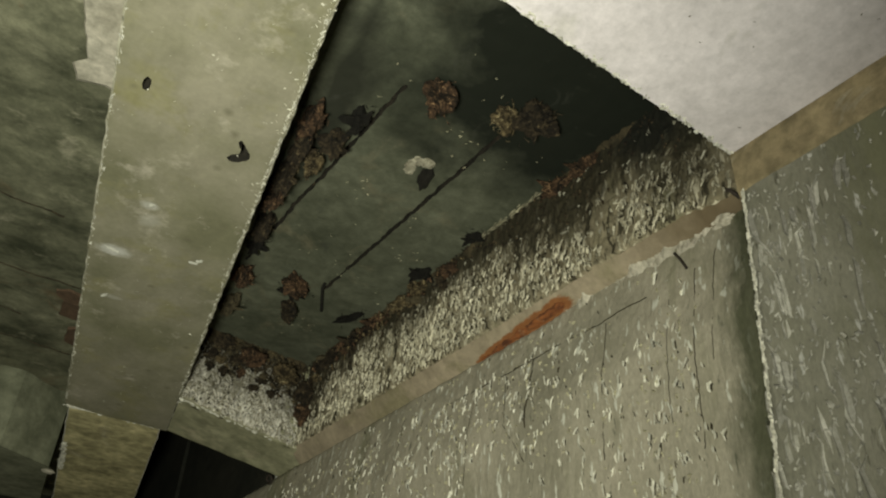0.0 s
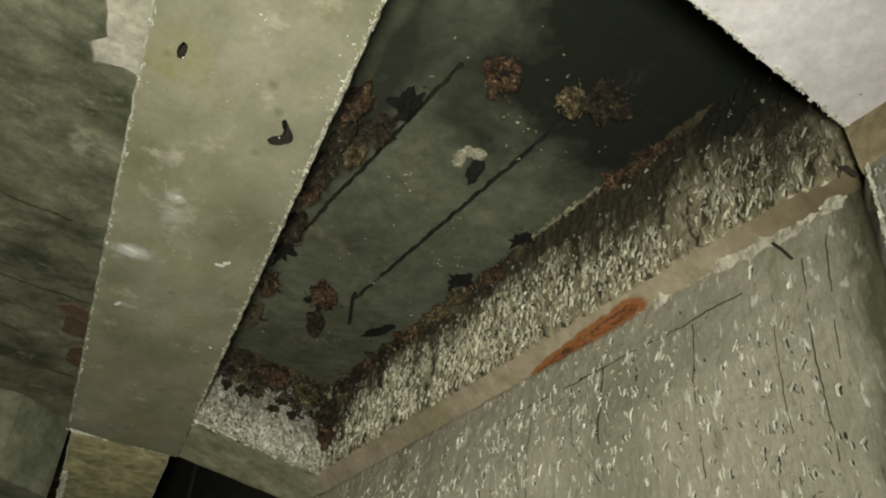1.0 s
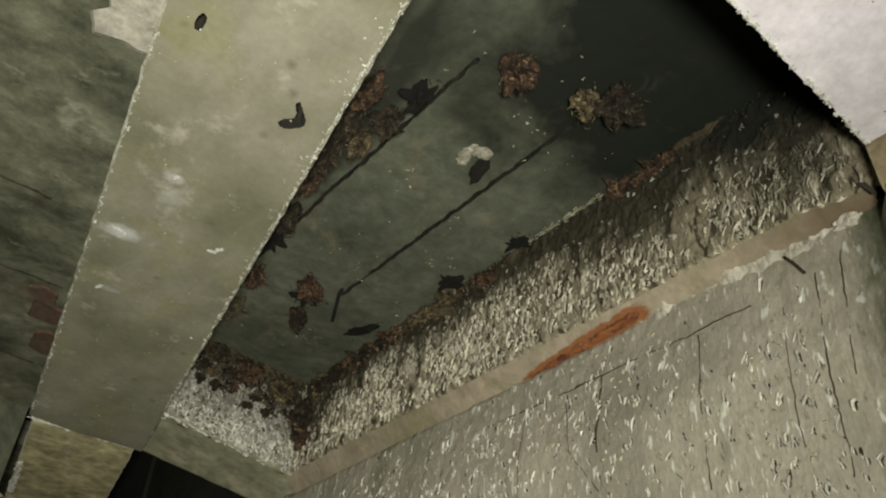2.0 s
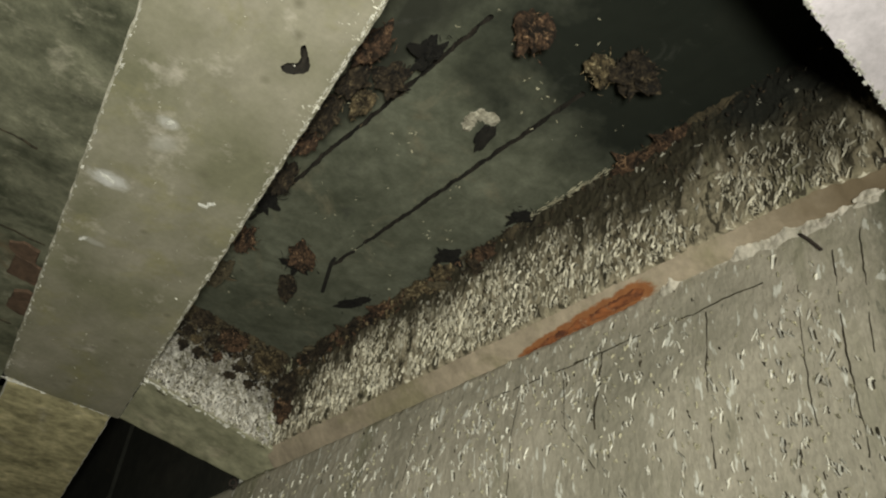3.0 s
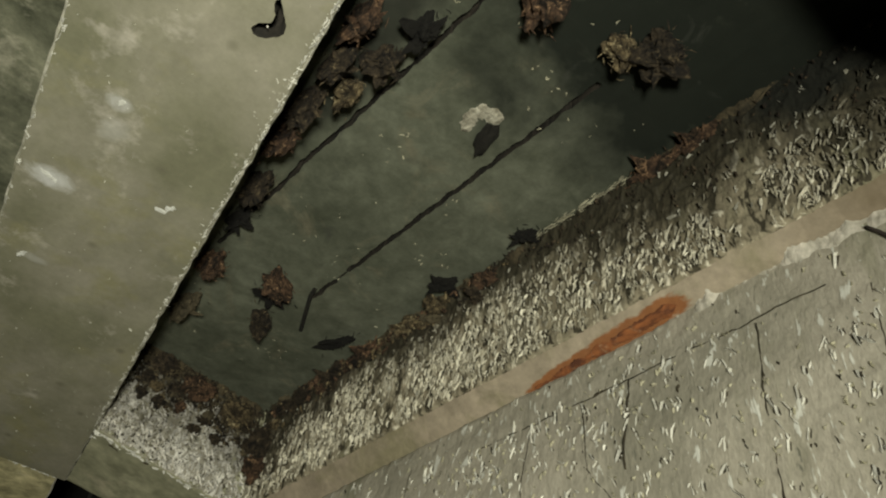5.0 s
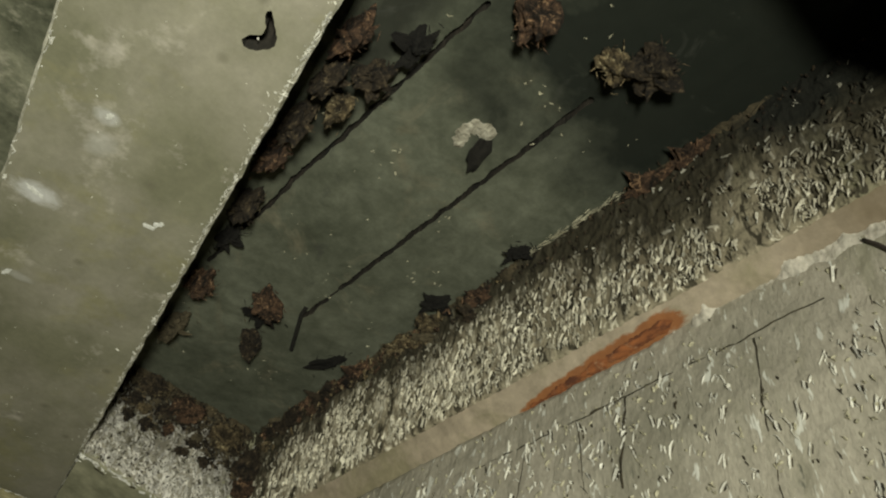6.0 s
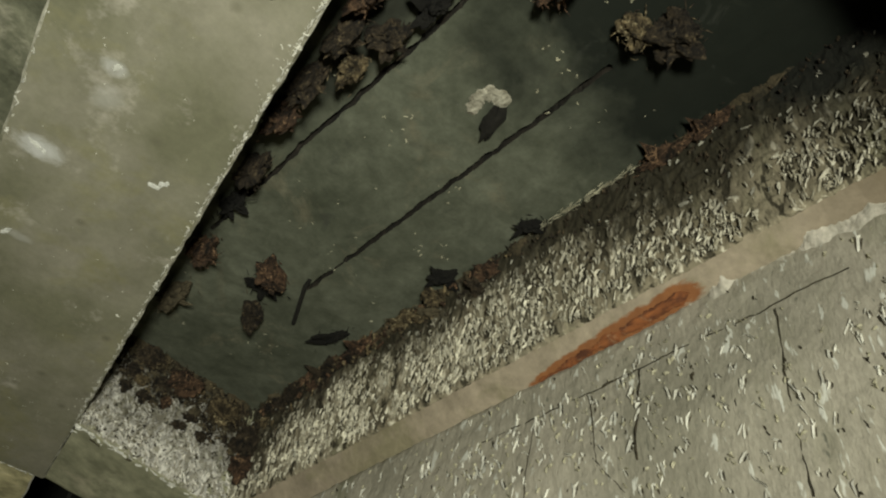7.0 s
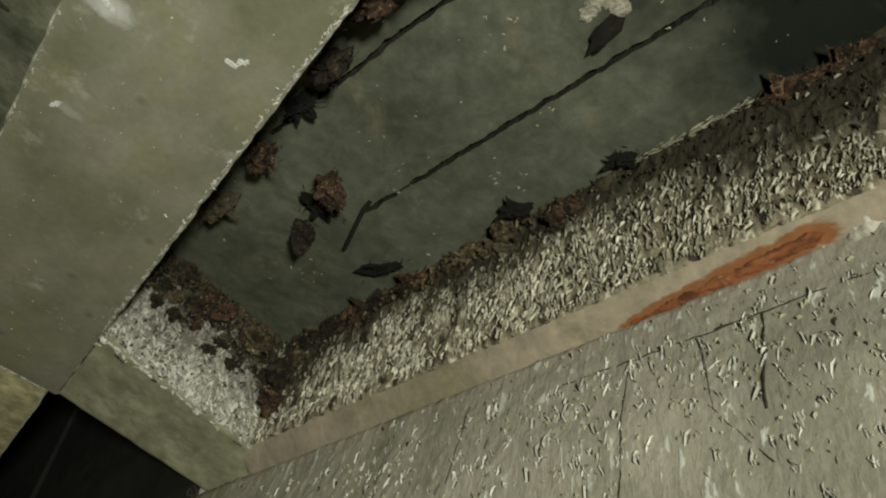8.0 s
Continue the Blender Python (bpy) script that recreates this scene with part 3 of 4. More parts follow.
def cross_beam():
    v, f, nx, ny = [], [], 90, 30
    for i in range(nx + 1):
        for j in range(ny + 1):
            s, k = j / ny, i / nx
            x0, x1 = 0.915 + 0.064 * s, 1.372
            x = x0 + (x1 - x0) * k
            (ya, za), (yb, zb) = band_near(x), band_far(x)
            y = ya + (yb - ya) * s + (wob(x, s, 2, 24, 0.004) + wob(x, s, 5, 80, 0.0025)) * (1 if j in (0, ny) else 0)
            worn = 0.006 if j in (0, ny) else 0.0
            v.append((x, y, za + (zb - za) * s + worn + wob(x, y, 4, 14, 0.0025) + wob(x, y, 7, 50, 0.0008)))
    row = ny + 1
    f = [(i * row + j, i * row + j + 1, (i + 1) * row + j + 1, (i + 1) * row + j) for i in range(nx) for j in range(ny)]
    b = len(v)
    for i in range(nx + 1):
        v += [(v[i * row][0], v[i * row][1] + 0.002, 3.35), (v[i * row + ny][0], v[i * row + ny][1] - 0.002, 3.35)]
    for i in range(nx):
        p, q = b + 2 * i, b + 2 * i + 2
        f += [(i * row, (i + 1) * row, q, p), (i * row + ny, p + 1, q + 1, (i + 1) * row + ny), (p, q, q + 1, p + 1)]
    return thing("beam_3", v, f, [BAND], "damp olive concrete cross beam between the long beam and the wall", "beam", "structure", smooth=True)


cross_beam()
white_near = edge_line((-2.6, 0.70), (0.77, 0.812), 0.03, 0.003, 8)[:-1] + edge_line((0.77, 0.812), (1.275, 0.828), 0.011, 0.0025, 8)
soffit_beam("beam_4", [(x, 0.10) for x, y in white_near], white_near, Z_WHITE, 3.35, [WHITE, CHIP, JOINT],
            "whitewashed concrete cross beam with a ragged edge", chamfer=0.003)
soffit_beam("beam_5", [(-2.6, 3.46), (0.541, 3.537), (0.745, 3.66)], [(-2.6, 4.1), (0.5, 4.2), (0.82, 4.2)],
            Z_SOFFIT, 3.35, [GREY_BEAM, GREY_BEAM, JOINT], "grey-green concrete cross beam of the neighbouring bay", chamfer=0.003)


def recess_ceiling():
    """The slab over the recess: shuttering boards have left three strips with open joints between them."""
    v, f, slots = [], [], []
    strips = [(0.46, 0.851), (0.861, 1.102), (1.113, 1.37)]
    y0, y1, ny = 0.80, 2.75, 480
    for k, (a, b) in enumerate(strips):
        nx = 14
        base = len(v)
        for i in range(ny + 1):
            y = y0 + (y1 - y0) * i / ny
            closing = 0.004 if 1.97 < y < 2.01 else 0.0075 if y > 2.10 or y < 1.27 else 0.0
            for j in range(nx + 1):
                x = (beam_right(y) - 0.06 if k == 0 else a) * (1 - j / nx) + b * j / nx
                if j == 0 and k:
                    x += wob(y, k, 0, 35, 0.0045) + wob(y, k, 2, 150, 0.0020) + wob(y, k, 4, 6, 0.004) - closing
                if j == nx and k < 2:
                    x += wob(y, k, 7, 35, 0.0045) + wob(y, k, 9, 150, 0.0020) + wob(y, k + 1, 4, 6, 0.004) + closing
                v.append((x, y, Z_RECESS + wob(x, y, 1, 8, 0.0025) + wob(x, y, 2, 30, 0.0012)))
            v.append((v[-1][0], y, Z_RECESS + 0.02))
            v.append((v[-nx - 2][0], y, Z_RECESS + 0.02))
        row = nx + 3
        for i in range(ny):
            p, q = base + i * row, base + (i + 1) * row
            for j in range(nx):
                f.append((p + j, q + j, q + j + 1, p + j + 1)), slots.append(0)
            f.append((p + nx, q + nx, q + nx + 1, p + nx + 1)), slots.append(1)
            f.append((p, p + nx + 2, q + nx + 2, q)), slots.append(1)
    b = len(v)
    v += [(x, y, z) for z in (Z_RECESS + 0.018, 3.30) for y in (y0, y1) for x in (beam_right(y) - 0.08, 1.40)]
    f += [(b, b + 2, b + 3, b + 1), (b + 4, b + 5, b + 7, b + 6), (b, b + 1, b + 5, b + 4), (b + 2, b + 6, b + 7, b + 3), (b, b + 4, b + 6, b + 2), (b + 1, b + 3, b + 7, b + 5)]
    slots += [1] * 6
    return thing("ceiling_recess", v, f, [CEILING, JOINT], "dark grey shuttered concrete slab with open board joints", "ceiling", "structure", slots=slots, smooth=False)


recess_ceiling()


def rough_ceiling(name, x0, x1, y0, y1, z, mat, label, relief):
    nx, ny = int((x1 - x0) / 0.03), int((y1 - y0) / 0.03)
    v = [(x0 + (x1 - x0) * i / nx, y0 + (y1 - y0) * j / ny, z) for j in range(ny + 1) for i in range(nx + 1)]
    v = [(x, y, zz + wob(x, y, 3, 5, relief) + wob(x, y, 5, 17, relief * 0.4)) for x, y, zz in v]
    f = [(j * (nx + 1) + i, (j + 1) * (nx + 1) + i, (j + 1) * (nx + 1) + i + 1, j * (nx + 1) + i + 1) for j in range(ny) for i in range(nx)]
    b = len(v)
    v += [(x, y, z + 0.15) for y in (y0, y1) for x in (x0, x1)]
    f.append((b, b + 1, b + 3, b + 2))
    return thing(name, v, f, [mat], label, "ceiling", "structure", smooth=True)


rough_ceiling("ceiling_left_bay", -2.6, 0.78, 0.70, 3.62, Z_LEFT, LEFT, "mould-mottled uneven concrete ceiling of the neighbouring bay", 0.012)
# tall shaft added behind the opening, coloured near-black to keep it dark
box("ceiling_far_shaft", (0.6, 2.95, 4.4), (1.9, 5.4, 4.5), SHAFT_DARK, "top of the added shaft, painted near-black for shade", "ceiling")
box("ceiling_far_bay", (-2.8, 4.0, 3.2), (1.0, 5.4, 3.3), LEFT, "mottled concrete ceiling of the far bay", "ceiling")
# unseen shell, added to close the room and return torch light
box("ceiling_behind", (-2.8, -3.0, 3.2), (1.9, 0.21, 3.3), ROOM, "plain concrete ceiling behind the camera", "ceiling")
box("wall_shaft_end", (0.6, 5.2, 2.6), (1.9, 5.4, 4.5), SHAFT_DARK, "end wall of the added shaft, painted near-black for shade")
box("wall_shaft_side", (0.95, 3.02, 3.36), (1.02, 5.3, 4.5), SHAFT_DARK, "side wall of the added shaft, painted near-black for shade")
box("wall_shaft_near", (0.9, 2.80, 3.35), (1.9, 2.93, 4.5), SHAFT_DARK, "near wall of the added shaft, painted near-black for shade")
box("wall_west", (-2.8, -3.0, 0), (-2.6, 5.4, 3.3), ROOM, "plain concrete wall of the chamber")
box("wall_south", (-2.6, -3.2, 0), (1.9, -3.0, 3.3), ROOM, "plain concrete wall behind the camera")
box("wall_north", (-2.6, 5.2, 0), (0.6, 5.4, 3.3), ROOM, "plain concrete end wall of the chamber")
box("floor", (-2.8, -3.2, -0.2), (1.9, 5.4, 0), ROOM, "plain concrete floor of the chamber", "floor")
box("wall_core", (X_CORE, -3.0, 0), (1.6, 5.4, 3.13), ROOM, "plain concrete core of the wall")
box("wall_shaft_core", (X_CORE + 0.06, 2.96, 3.12), (1.6, 5.4, 4.5), SHAFT_DARK, "upper wall of the added shaft, painted near-black for shade")


def groove_top(y):
    close = max(0.0, min(1.0, (y - 0.90) / 0.08))
    return 2.803 + 0.011 * (y - 0.9) + wob(y, 0, 1, 14, 0.003) + wob(y, 0, 2, 70, 0.0035) - (1 - close) * 0.012


def groove_low(y):
    close = max(0.0, min(1.0, (y - 0.93) / 0.28))
    lift = 0.026 * max(0.0, min(1.0, (1.38 - y) / 0.14))
    return 2.780 + lift + wob(y, 3, 1, 9, 0.005) + (wob(y, 3, 2, 42, 0.005) + wob(y, 3, 4, 110, 0.003)) + (1 - close) * 0.004


cement_coat("wall_east", (0.84, 3.9), lambda y: 2.08, groove_low, wall_face, X_CORE + 0.01, WALL,
            "grey roughcast wall with pale crumbs and dark runs", 0.0017, 11, 0.007, 120)
cement_coat("wall_recess_side", (0.80, 2.72), groove_top, lambda y: Z_RECESS + 0.012, lambda y, z: X_WALL + 0.04 * (z - 2.81), X_CORE + 0.01, COFFER_WALL,
            "brownish roughcast side of the ceiling recess", 0.0048, 23, 0.0036, 76)
box("wall_east_lower", (1.308, 0.86, 0), (X_CORE + 0.01, 5.2, 2.08), WALL, "grey roughcast foot of the wall")
box("wall_shaft_lining", (1.338, 2.86, 2.776), (X_CORE + 0.001, 5.2, 3.60), SHAFT_DARK, "lining added in the shaft, painted near-black for shade")
box("wall_east_far", (X_WALL + 0.02, 3.9, 1.95), (X_CORE + 0.01, 5.2, 3.6), SHAFT_DARK, "wall of the added far shaft, painted near-black for shade")


def fillet(y, s):
    """A place on the smooth mortar fillet of the groove: s is 0 at its lower edge, 1 at its upper."""
    bulge = 0.004 * math.sin(math.pi * s)
    return 1.352 - 0.047 * s - bulge, y, 2.772 + (groove_top(y) + 0.004 - 2.772) * s - bulge * 0.6


def groove_fillet():
    v, f, ny, ns = [], [], 280, 8
    for i in range(ny + 1):
        y = 0.86 + (2.63 - 0.86) * i / ny
        for j in range(ns + 1):
            x, yy, z = fillet(y, j / ns)
            v.append((x + wob(y, j * 0.01, 6, 12, 0.002), yy, z + wob(y, j * 0.02, 8, 25, 0.0012)))
    for i in range(ny):
        for j in range(ns):
            a = i * (ns + 1) + j
            f.append((a, a + 1, a + ns + 2, a + ns + 1))
    b = len(v)
    v += [(1.37, 0.86, 2.76), (1.37, 2.63, 2.76), (1.37, 2.63, 2.85), (1.37, 0.86, 2.85)]
    f.append((b, b + 1, b + 2, b + 3))
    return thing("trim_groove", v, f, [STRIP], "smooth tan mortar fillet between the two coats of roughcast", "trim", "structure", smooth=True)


groove_fillet()


def end_face(x, s):
    """A place on the end of the recess: s is 0 on the cross beam, 1 under the slab. Gives y and z."""
    (y0, z0), y1 = band_near(x), 2.550 + 0.1125 * (x - 0.9)
    return y0 + 0.003 + (y1 - y0) * s, z0 + 0.002 + (Z_RECESS + 0.010 - z0) * s


def recess_end():
    """The far end of the recess, leaning in a little at its top."""
    v, f, nx, nz = [], [], 130, 60
    for i in range(nx + 1):
        x = 0.84 + (1.31 - 0.84) * i / nx
        for j in range(nz + 1):
            s = j / nz
            y, z = end_face(x, s)
            y -= ridges(x, z, 41, 0.0055)
            v.append((x, y, z))
    for i in range(nx):
        for j in range(nz):
            a = i * (nz + 1) + j
            f.append((a, a + nz + 1, a + nz + 2, a + 1))
    b = len(v)
    v += [(0.84, 2.72, Z_SOFFIT + 0.02), (1.31, 2.72, Z_SOFFIT + 0.02), (1.31, 2.72, 3.12), (0.84, 2.72, 3.12)]
    f.append((b, b + 1, b + 2, b + 3))
    return thing("wall_recess_end", v, f, [END_WALL], "rough pale-crumbed end wall of the ceiling recess", "wall", "structure", smooth=True)


recess_end()


def pilaster_edge(z):
    return 0.824 + 0.088 * (2.72 - z) + wob(z, 1, 1, 20, 0.003) + wob(z, 1, 2, 70, 0.003)


def pilaster():
    v, f, ny, nz = [], [], 60, 90
    for i in range(ny + 1):
        for j in range(nz + 1):
            z = 1.95 + (2.742 - 1.95) * j / nz
            y = -0.1 + (pilaster_edge(z) + 0.1) * i / ny
            v.append((1.262 + wob(y, z * 0.5, 2, 40, 0.003) + wob(y, z, 6, 9, 0.004) + (0.004 if i == ny else 0), y, z))
    for i in range(ny):
        for j in range(nz):
            a = i * (nz + 1) + j
            f.append((a, a + 1, a + nz + 2, a + nz + 1))
    b = len(v)
    for j in range(nz + 1):
        z = 1.95 + (2.742 - 1.95) * j / nz
        v.append((X_WALL + 0.035, pilaster_edge(z) + 0.046, z))
    for j in range(nz):
        a = ny * (nz + 1) + j
        f.append((a, a + 1, b + j + 1, b + j))
    return thing("pilaster_face", v, f, [PILASTER], "blue-grey roughcast pilaster with a pale chipped edge", "wall", "structure", smooth=True)


pilaster()
box("pilaster_core", (1.274, -3.0, 0), (1.36, 0.80, 2.80), ROOM, "plain concrete core of the pilaster")
cement_coat("pilaster_head", (-0.3, 0.829), lambda y: 2.738 + wob(y, 2, 2, 20, 0.006), lambda y: 2.85, lambda y, z: 1.264, 1.36, BROWN_MORTAR,
            "smooth brown-stained mortar course under the whitewashed beam", 0.0006, 31, 0.012, 10)
box("pilaster_cap", (1.28, -3.0, 2.846), (1.6, 0.829, 3.3), ROOM, "concrete above the pilaster")

# ---- crumbs on the roughcast ----
RUN = (0, 0.04, 1)


def on_wall(r):
    y, z = r.uniform(0.9, 2.9), 2.765 - 0.74 * r.random()
    if z > 2.70 and r.random() < 0.75 or r.random() > 0.45 + 1.2 * noise.noise(Vector((y, z * 0.4, 3)) * 6):
        return None
    return (wall_face(y, z) - 0.001, y, z), (-1, 0, 0), RUN


def beside_wall(r):
    got = on_wall(r)
    return got and ((got[0][0] + 0.0008, got[0][1] - 0.0032, got[0][2] - 0.002), got[1], got[2])


def on_recess(r):
    y, s = r.uniform(0.86, 2.66), r.random()
    z = groove_top(y) + 0.006 + 0.215 * s ** 1.1
    if z > 2.93 and y < 1.45 and r.random() < 0.75 or r.random() > 0.62 + 1.3 * noise.noise(Vector((y * 9, z * 5, 8))):
        return None
    return (X_WALL + 0.04 * (z - 2.81) - 0.003 - r.uniform(0, 0.004), y, z), (-1, 0, 0), (0, -0.12, 1)


def beside_recess(r):
    got = on_recess(r)
    return got and ((got[0][0] + 0.0015, got[0][1] - 0.0032, got[0][2] - 0.002), got[1], got[2])


def on_recess_top(r):
    y, s = r.uniform(0.84, 2.6), r.random()
    z = Z_RECESS - (0.17 + 0.10 * noise.noise(Vector((y * 4, 0, 2))) + 0.06 * noise.noise(Vector((y * 17, 0, 2)))) * s ** 1.9
    return (X_WALL + 0.04 * (z - 2.81) - 0.003 - r.uniform(0, 0.004), y, z), (-1, 0, 0), (0, -0.12, 1)


def on_recess_any(r):
    y, z = r.uniform(0.86, 2.60), 2.86 + 0.22 * r.random() ** 1.6
    return (X_WALL + 0.04 * (z - 2.81) - 0.004, y, z), (-1, 0, 0), (0, -0.4, 1)


def on_lip(r):
    y = r.uniform(1.36, 1.62)
    return (1.306 + r.gauss(0, 0.003), y, Z_RECESS - 0.004 - abs(r.gauss(0, 0.003))), (-0.7, 0, -0.7), (0, 1, 0)


def on_wall_top(r):
    y = 1.66 + 0.86 * r.random() ** 0.7
    return (1.298 + r.gauss(0, 0.004), y, 3.090 - abs(r.gauss(0, 0.024))), (-0.9, 0, -0.4), (0, 0.8, 0.5)


def on_end(r):
    x, s = r.uniform(0.905, 1.30), r.random() ** 1.2
    y, z = end_face(x, 0.03 + 0.80 * s)
    return (x, y - 0.003, z), (0, -1, -0.2), (0.1, 0.1, 1)


def on_end_top(r):
    x, s = r.uniform(0.90, 1.30), r.random() ** 1.7
    s *= 0.42 + 0.35 * noise.noise(Vector((x * 14, 3, 1))) + 0.35 * max(0.0, x - 1.12) / 0.18
    s = min(1.0, s)
    y, z = end_face(x, 0.97 - 0.85 * s)
    return (x, y - 0.003, z), (0, -1, -0.3), (r.uniform(-0.7, 0.7), 0.2, 1)


def on_pilaster(r):
    z = r.uniform(2.1, 2.735)
    y = pilaster_edge(z) - 0.004 - abs(r.gauss(0, 0.12))
    return (1.260, y, z), (-1, 0, 0), RUN


def on_pilaster_run(r):
    z = r.uniform(2.1, 2.68)
    y = pilaster_edge(z) - r.choice((0.022, 0.045, 0.085, 0.12, 0.17)) + r.gauss(0, 0.007)
    return (1.261, y, z), (-1, 0, 0), RUN


def on_pilaster_edge(r):
    z = r.uniform(2.05, 2.738)
    return (1.261, pilaster_edge(z) - 0.006, z), (-0.8, 0.5, 0), RUN


crumbs("wall_crumbs", 2700, on_wall, (0.007, 0.034), (0.0015, 0.0040), CRUMB, "pale cement crumbs run down the roughcast wall", 1, 0.35, 1.2)
crumbs("wall_crumbs_grey", 3000, on_wall, (0.004, 0.015), (0.0015, 0.0035), WEATHERED, "small grey cement crumbs on the roughcast wall", 2, 0.7, 1.3)
# black flecks put in for pits and for the crumbs' small shadows
crumbs("wall_dark_flecks", 450, on_wall, (0.005, 0.018), (0.0010, 0.0027), DARK_CRUMB, "black flecks for pits and small shadows on the roughcast wall", 3, 0.2, 1.0)
# same crumbs again, dark and shifted aside, to draw their shadows
crumbs("wall_crumb_shade", 2000, beside_wall, (0.006, 0.024), (0.0012, 0.0030), DARK_CRUMB, "dark copies of the pale wall crumbs, added as their shade", 1, 0.35, 0.9)
crumbs("recess_crumb_shade", 1300, beside_recess, (0.010, 0.030), (0.0016, 0.0036), DARK_CRUMB, "dark copies of the recess crumbs, added as their shade", 4, 0.25, 0.9)
crumbs("recess_crumbs", 2500, on_recess, (0.008, 0.030), (0.0014, 0.0036), RECESS_CRUMB, "pale cement crumbs on the side of the recess", 4, 0.45, 1.4)
crumbs("recess_crumbs_grey", 1500, on_recess, (0.010, 0.030), (0.0018, 0.004), RECESS_GREY, "grey-brown cement crumbs on the side of the recess", 5, 0.28, 1.3)
crumbs("recess_pale_flecks", 170, on_recess_any, (0.006, 0.022), (0.0016, 0.0034), GREY_CRUMB, "pale flecks of cement high on the side of the recess", 44, 0.7, 1.3)
crumbs("ceiling_lip", 40, on_lip, (0.012, 0.045), (0.0015, 0.0035), WEATHERED, "pale ragged cement lip where the wall meets the ceiling", 45, 0.15, 0.8)
crumbs("recess_dirt", 420, on_recess_top, (0.006, 0.020), (0.0015, 0.005), BROWN, "dry brown mud flakes along the top of the recess", 7, 0.5, 1.0)
crumbs("end_crumbs", 950, on_end, (0.010, 0.032), (0.0025, 0.0062), END_CRUMB, "pale cement crumbs on the end of the recess", 8, 0.8, 1.1)
crumbs("end_gaps", 320, on_end, (0.008, 0.022), (0.002, 0.005), DARK_CRUMB, "black flecks between the crumbs of the recess end", 28, 0.8, 0.6)
crumbs("end_crumbs_grey", 700, on_end, (0.006, 0.020), (0.002, 0.0045), GREY_CRUMB, "grey cement crumbs on the end of the recess", 9, 0.7, 0.8)
crumbs("end_dirt", 420, on_end_top, (0.012, 0.045), (0.003, 0.011), BROWN, "dry brown mud flakes over the end of the recess", 21, 0.9, 0.9)
crumbs("end_grime", 420, on_end_top, (0.010, 0.040), (0.003, 0.009), OLIVE_GRIME, "olive-brown grime flakes over the end of the recess", 22, 0.9, 1.0)
crumbs("end_litter", 70, on_end_top, (0.018, 0.046), (0.006, 0.014), STRAW, "straw-coloured litter caught on the end of the recess", 46, 1.2, 0.5)
crumbs("wall_litter", 80, on_wall_top, (0.016, 0.044), (0.005, 0.012), RUSSET, "russet litter caught where the wall meets the ceiling", 47, 0.9, 0.6)
crumbs("wall_litter_straw", 95, on_wall_top, (0.014, 0.036), (0.004, 0.010), STRAW, "straw-coloured litter caught where the wall meets the ceiling", 48, 0.9, 0.6)
crumbs("end_soot", 150, on_end_top, (0.010, 0.030), (0.003, 0.010), DARK_CRUMB, "black grime flakes over the end of the recess", 23, 0.9, 1.0)
crumbs("pilaster_crumbs", 420, on_pilaster, (0.004, 0.016), (0.0018, 0.005), PALE_RUN, "pale cement crumbs on the pilaster", 11, 0.5)
crumbs("pilaster_runs", 70, on_pilaster_run, (0.030, 0.110), (0.004, 0.011), PALE_RUN, "broad pale cement runs down the pilaster", 41, 0.10, 0.5)
crumbs("pilaster_edge_crumbs", 380, on_pilaster_edge, (0.008, 0.026), (0.0025, 0.007), CRUMB, "pale chipped cement along the pilaster's edge", 12, 0.25)


SPLASHES = [(0.90, 1.32), (1.03, 1.30), (0.96, 1.62), (1.18, 1.52), (1.12, 1.66), (0.92, 1.86), (1.20, 1.82), (1.06, 1.98), (1.16, 2.34), (0.98, 1.20), (1.14, 1.36), (1.22, 2.02)]


def on_ceiling(r):
    x, y = r.choice(SPLASHES) if r.random() < 0.65 else (r.uniform(0.74, 1.28), r.uniform(1.05, 2.5))
    x, y = min(1.28, x + r.gauss(0, 0.022)), y + r.gauss(0, 0.030)
    a = r.gauss(1.9, 0.9)
    return (x, y, Z_RECESS), (0, 0, -1), (math.cos(a), math.sin(a), 0)


def on_beam(r):
    y = r.uniform(1.0, 2.9)
    a = r.uniform(0, 6.28)
    return (beam_left(y) + (beam_right(y) - beam_left(y)) * r.random(), y, Z_SOFFIT + 0.001), (0, 0, -1), (math.cos(a), math.sin(a), 0)


def on_beam_rim(r):
    y = r.uniform(0.95, 2.64)
    return (beam_right(y) - 0.001 - abs(r.gauss(0, 0.0016)), y, Z_SOFFIT + 0.0005), (0, 0, -1), (0.2, 1, 0)


def on_beam_rim_far(r):
    y = r.uniform(1.1, 2.9)
    return (beam_left(y) + abs(r.gauss(0, 0.002)), y, Z_SOFFIT + 0.0005), (0, 0, -1), (0.19, 1, 0)


def on_beam_edge(r):
    y = 1.0 + 0.6 * r.random() if r.random() < 0.6 else r.uniform(1.0, 2.6)
    return (beam_right(y) - abs(r.gauss(0, 0.012)), y, Z_SOFFIT + 0.001), (0, 0, -1), (1, 0.2, 0)


def on_band_edge(r):
    x = 0.92 + 0.36 * r.random() ** 1.7
    y, z = band_near(x)
    k = abs(r.gauss(0, 0.012))
    return (x, y + 0.003 + k, z - 0.0005), (0.2, -0.1, -1), (1, -0.12, -0.2)


def on_white_rim(r):
    x = r.uniform(0.70, 1.27)
    return (x, 0.8098 + 0.0317 * (x - 0.70) - abs(r.gauss(0, 0.004)), Z_WHITE + 0.0008), (0, 0, -1), (1, 0.1, 0)


def on_white(r):
    x, a = r.uniform(0.75, 1.25), r.uniform(0, 6.28)
    return (x, r.uniform(0.45, 0.78), Z_WHITE + 0.001), (0, 0, -1), (math.cos(a), math.sin(a), 0)


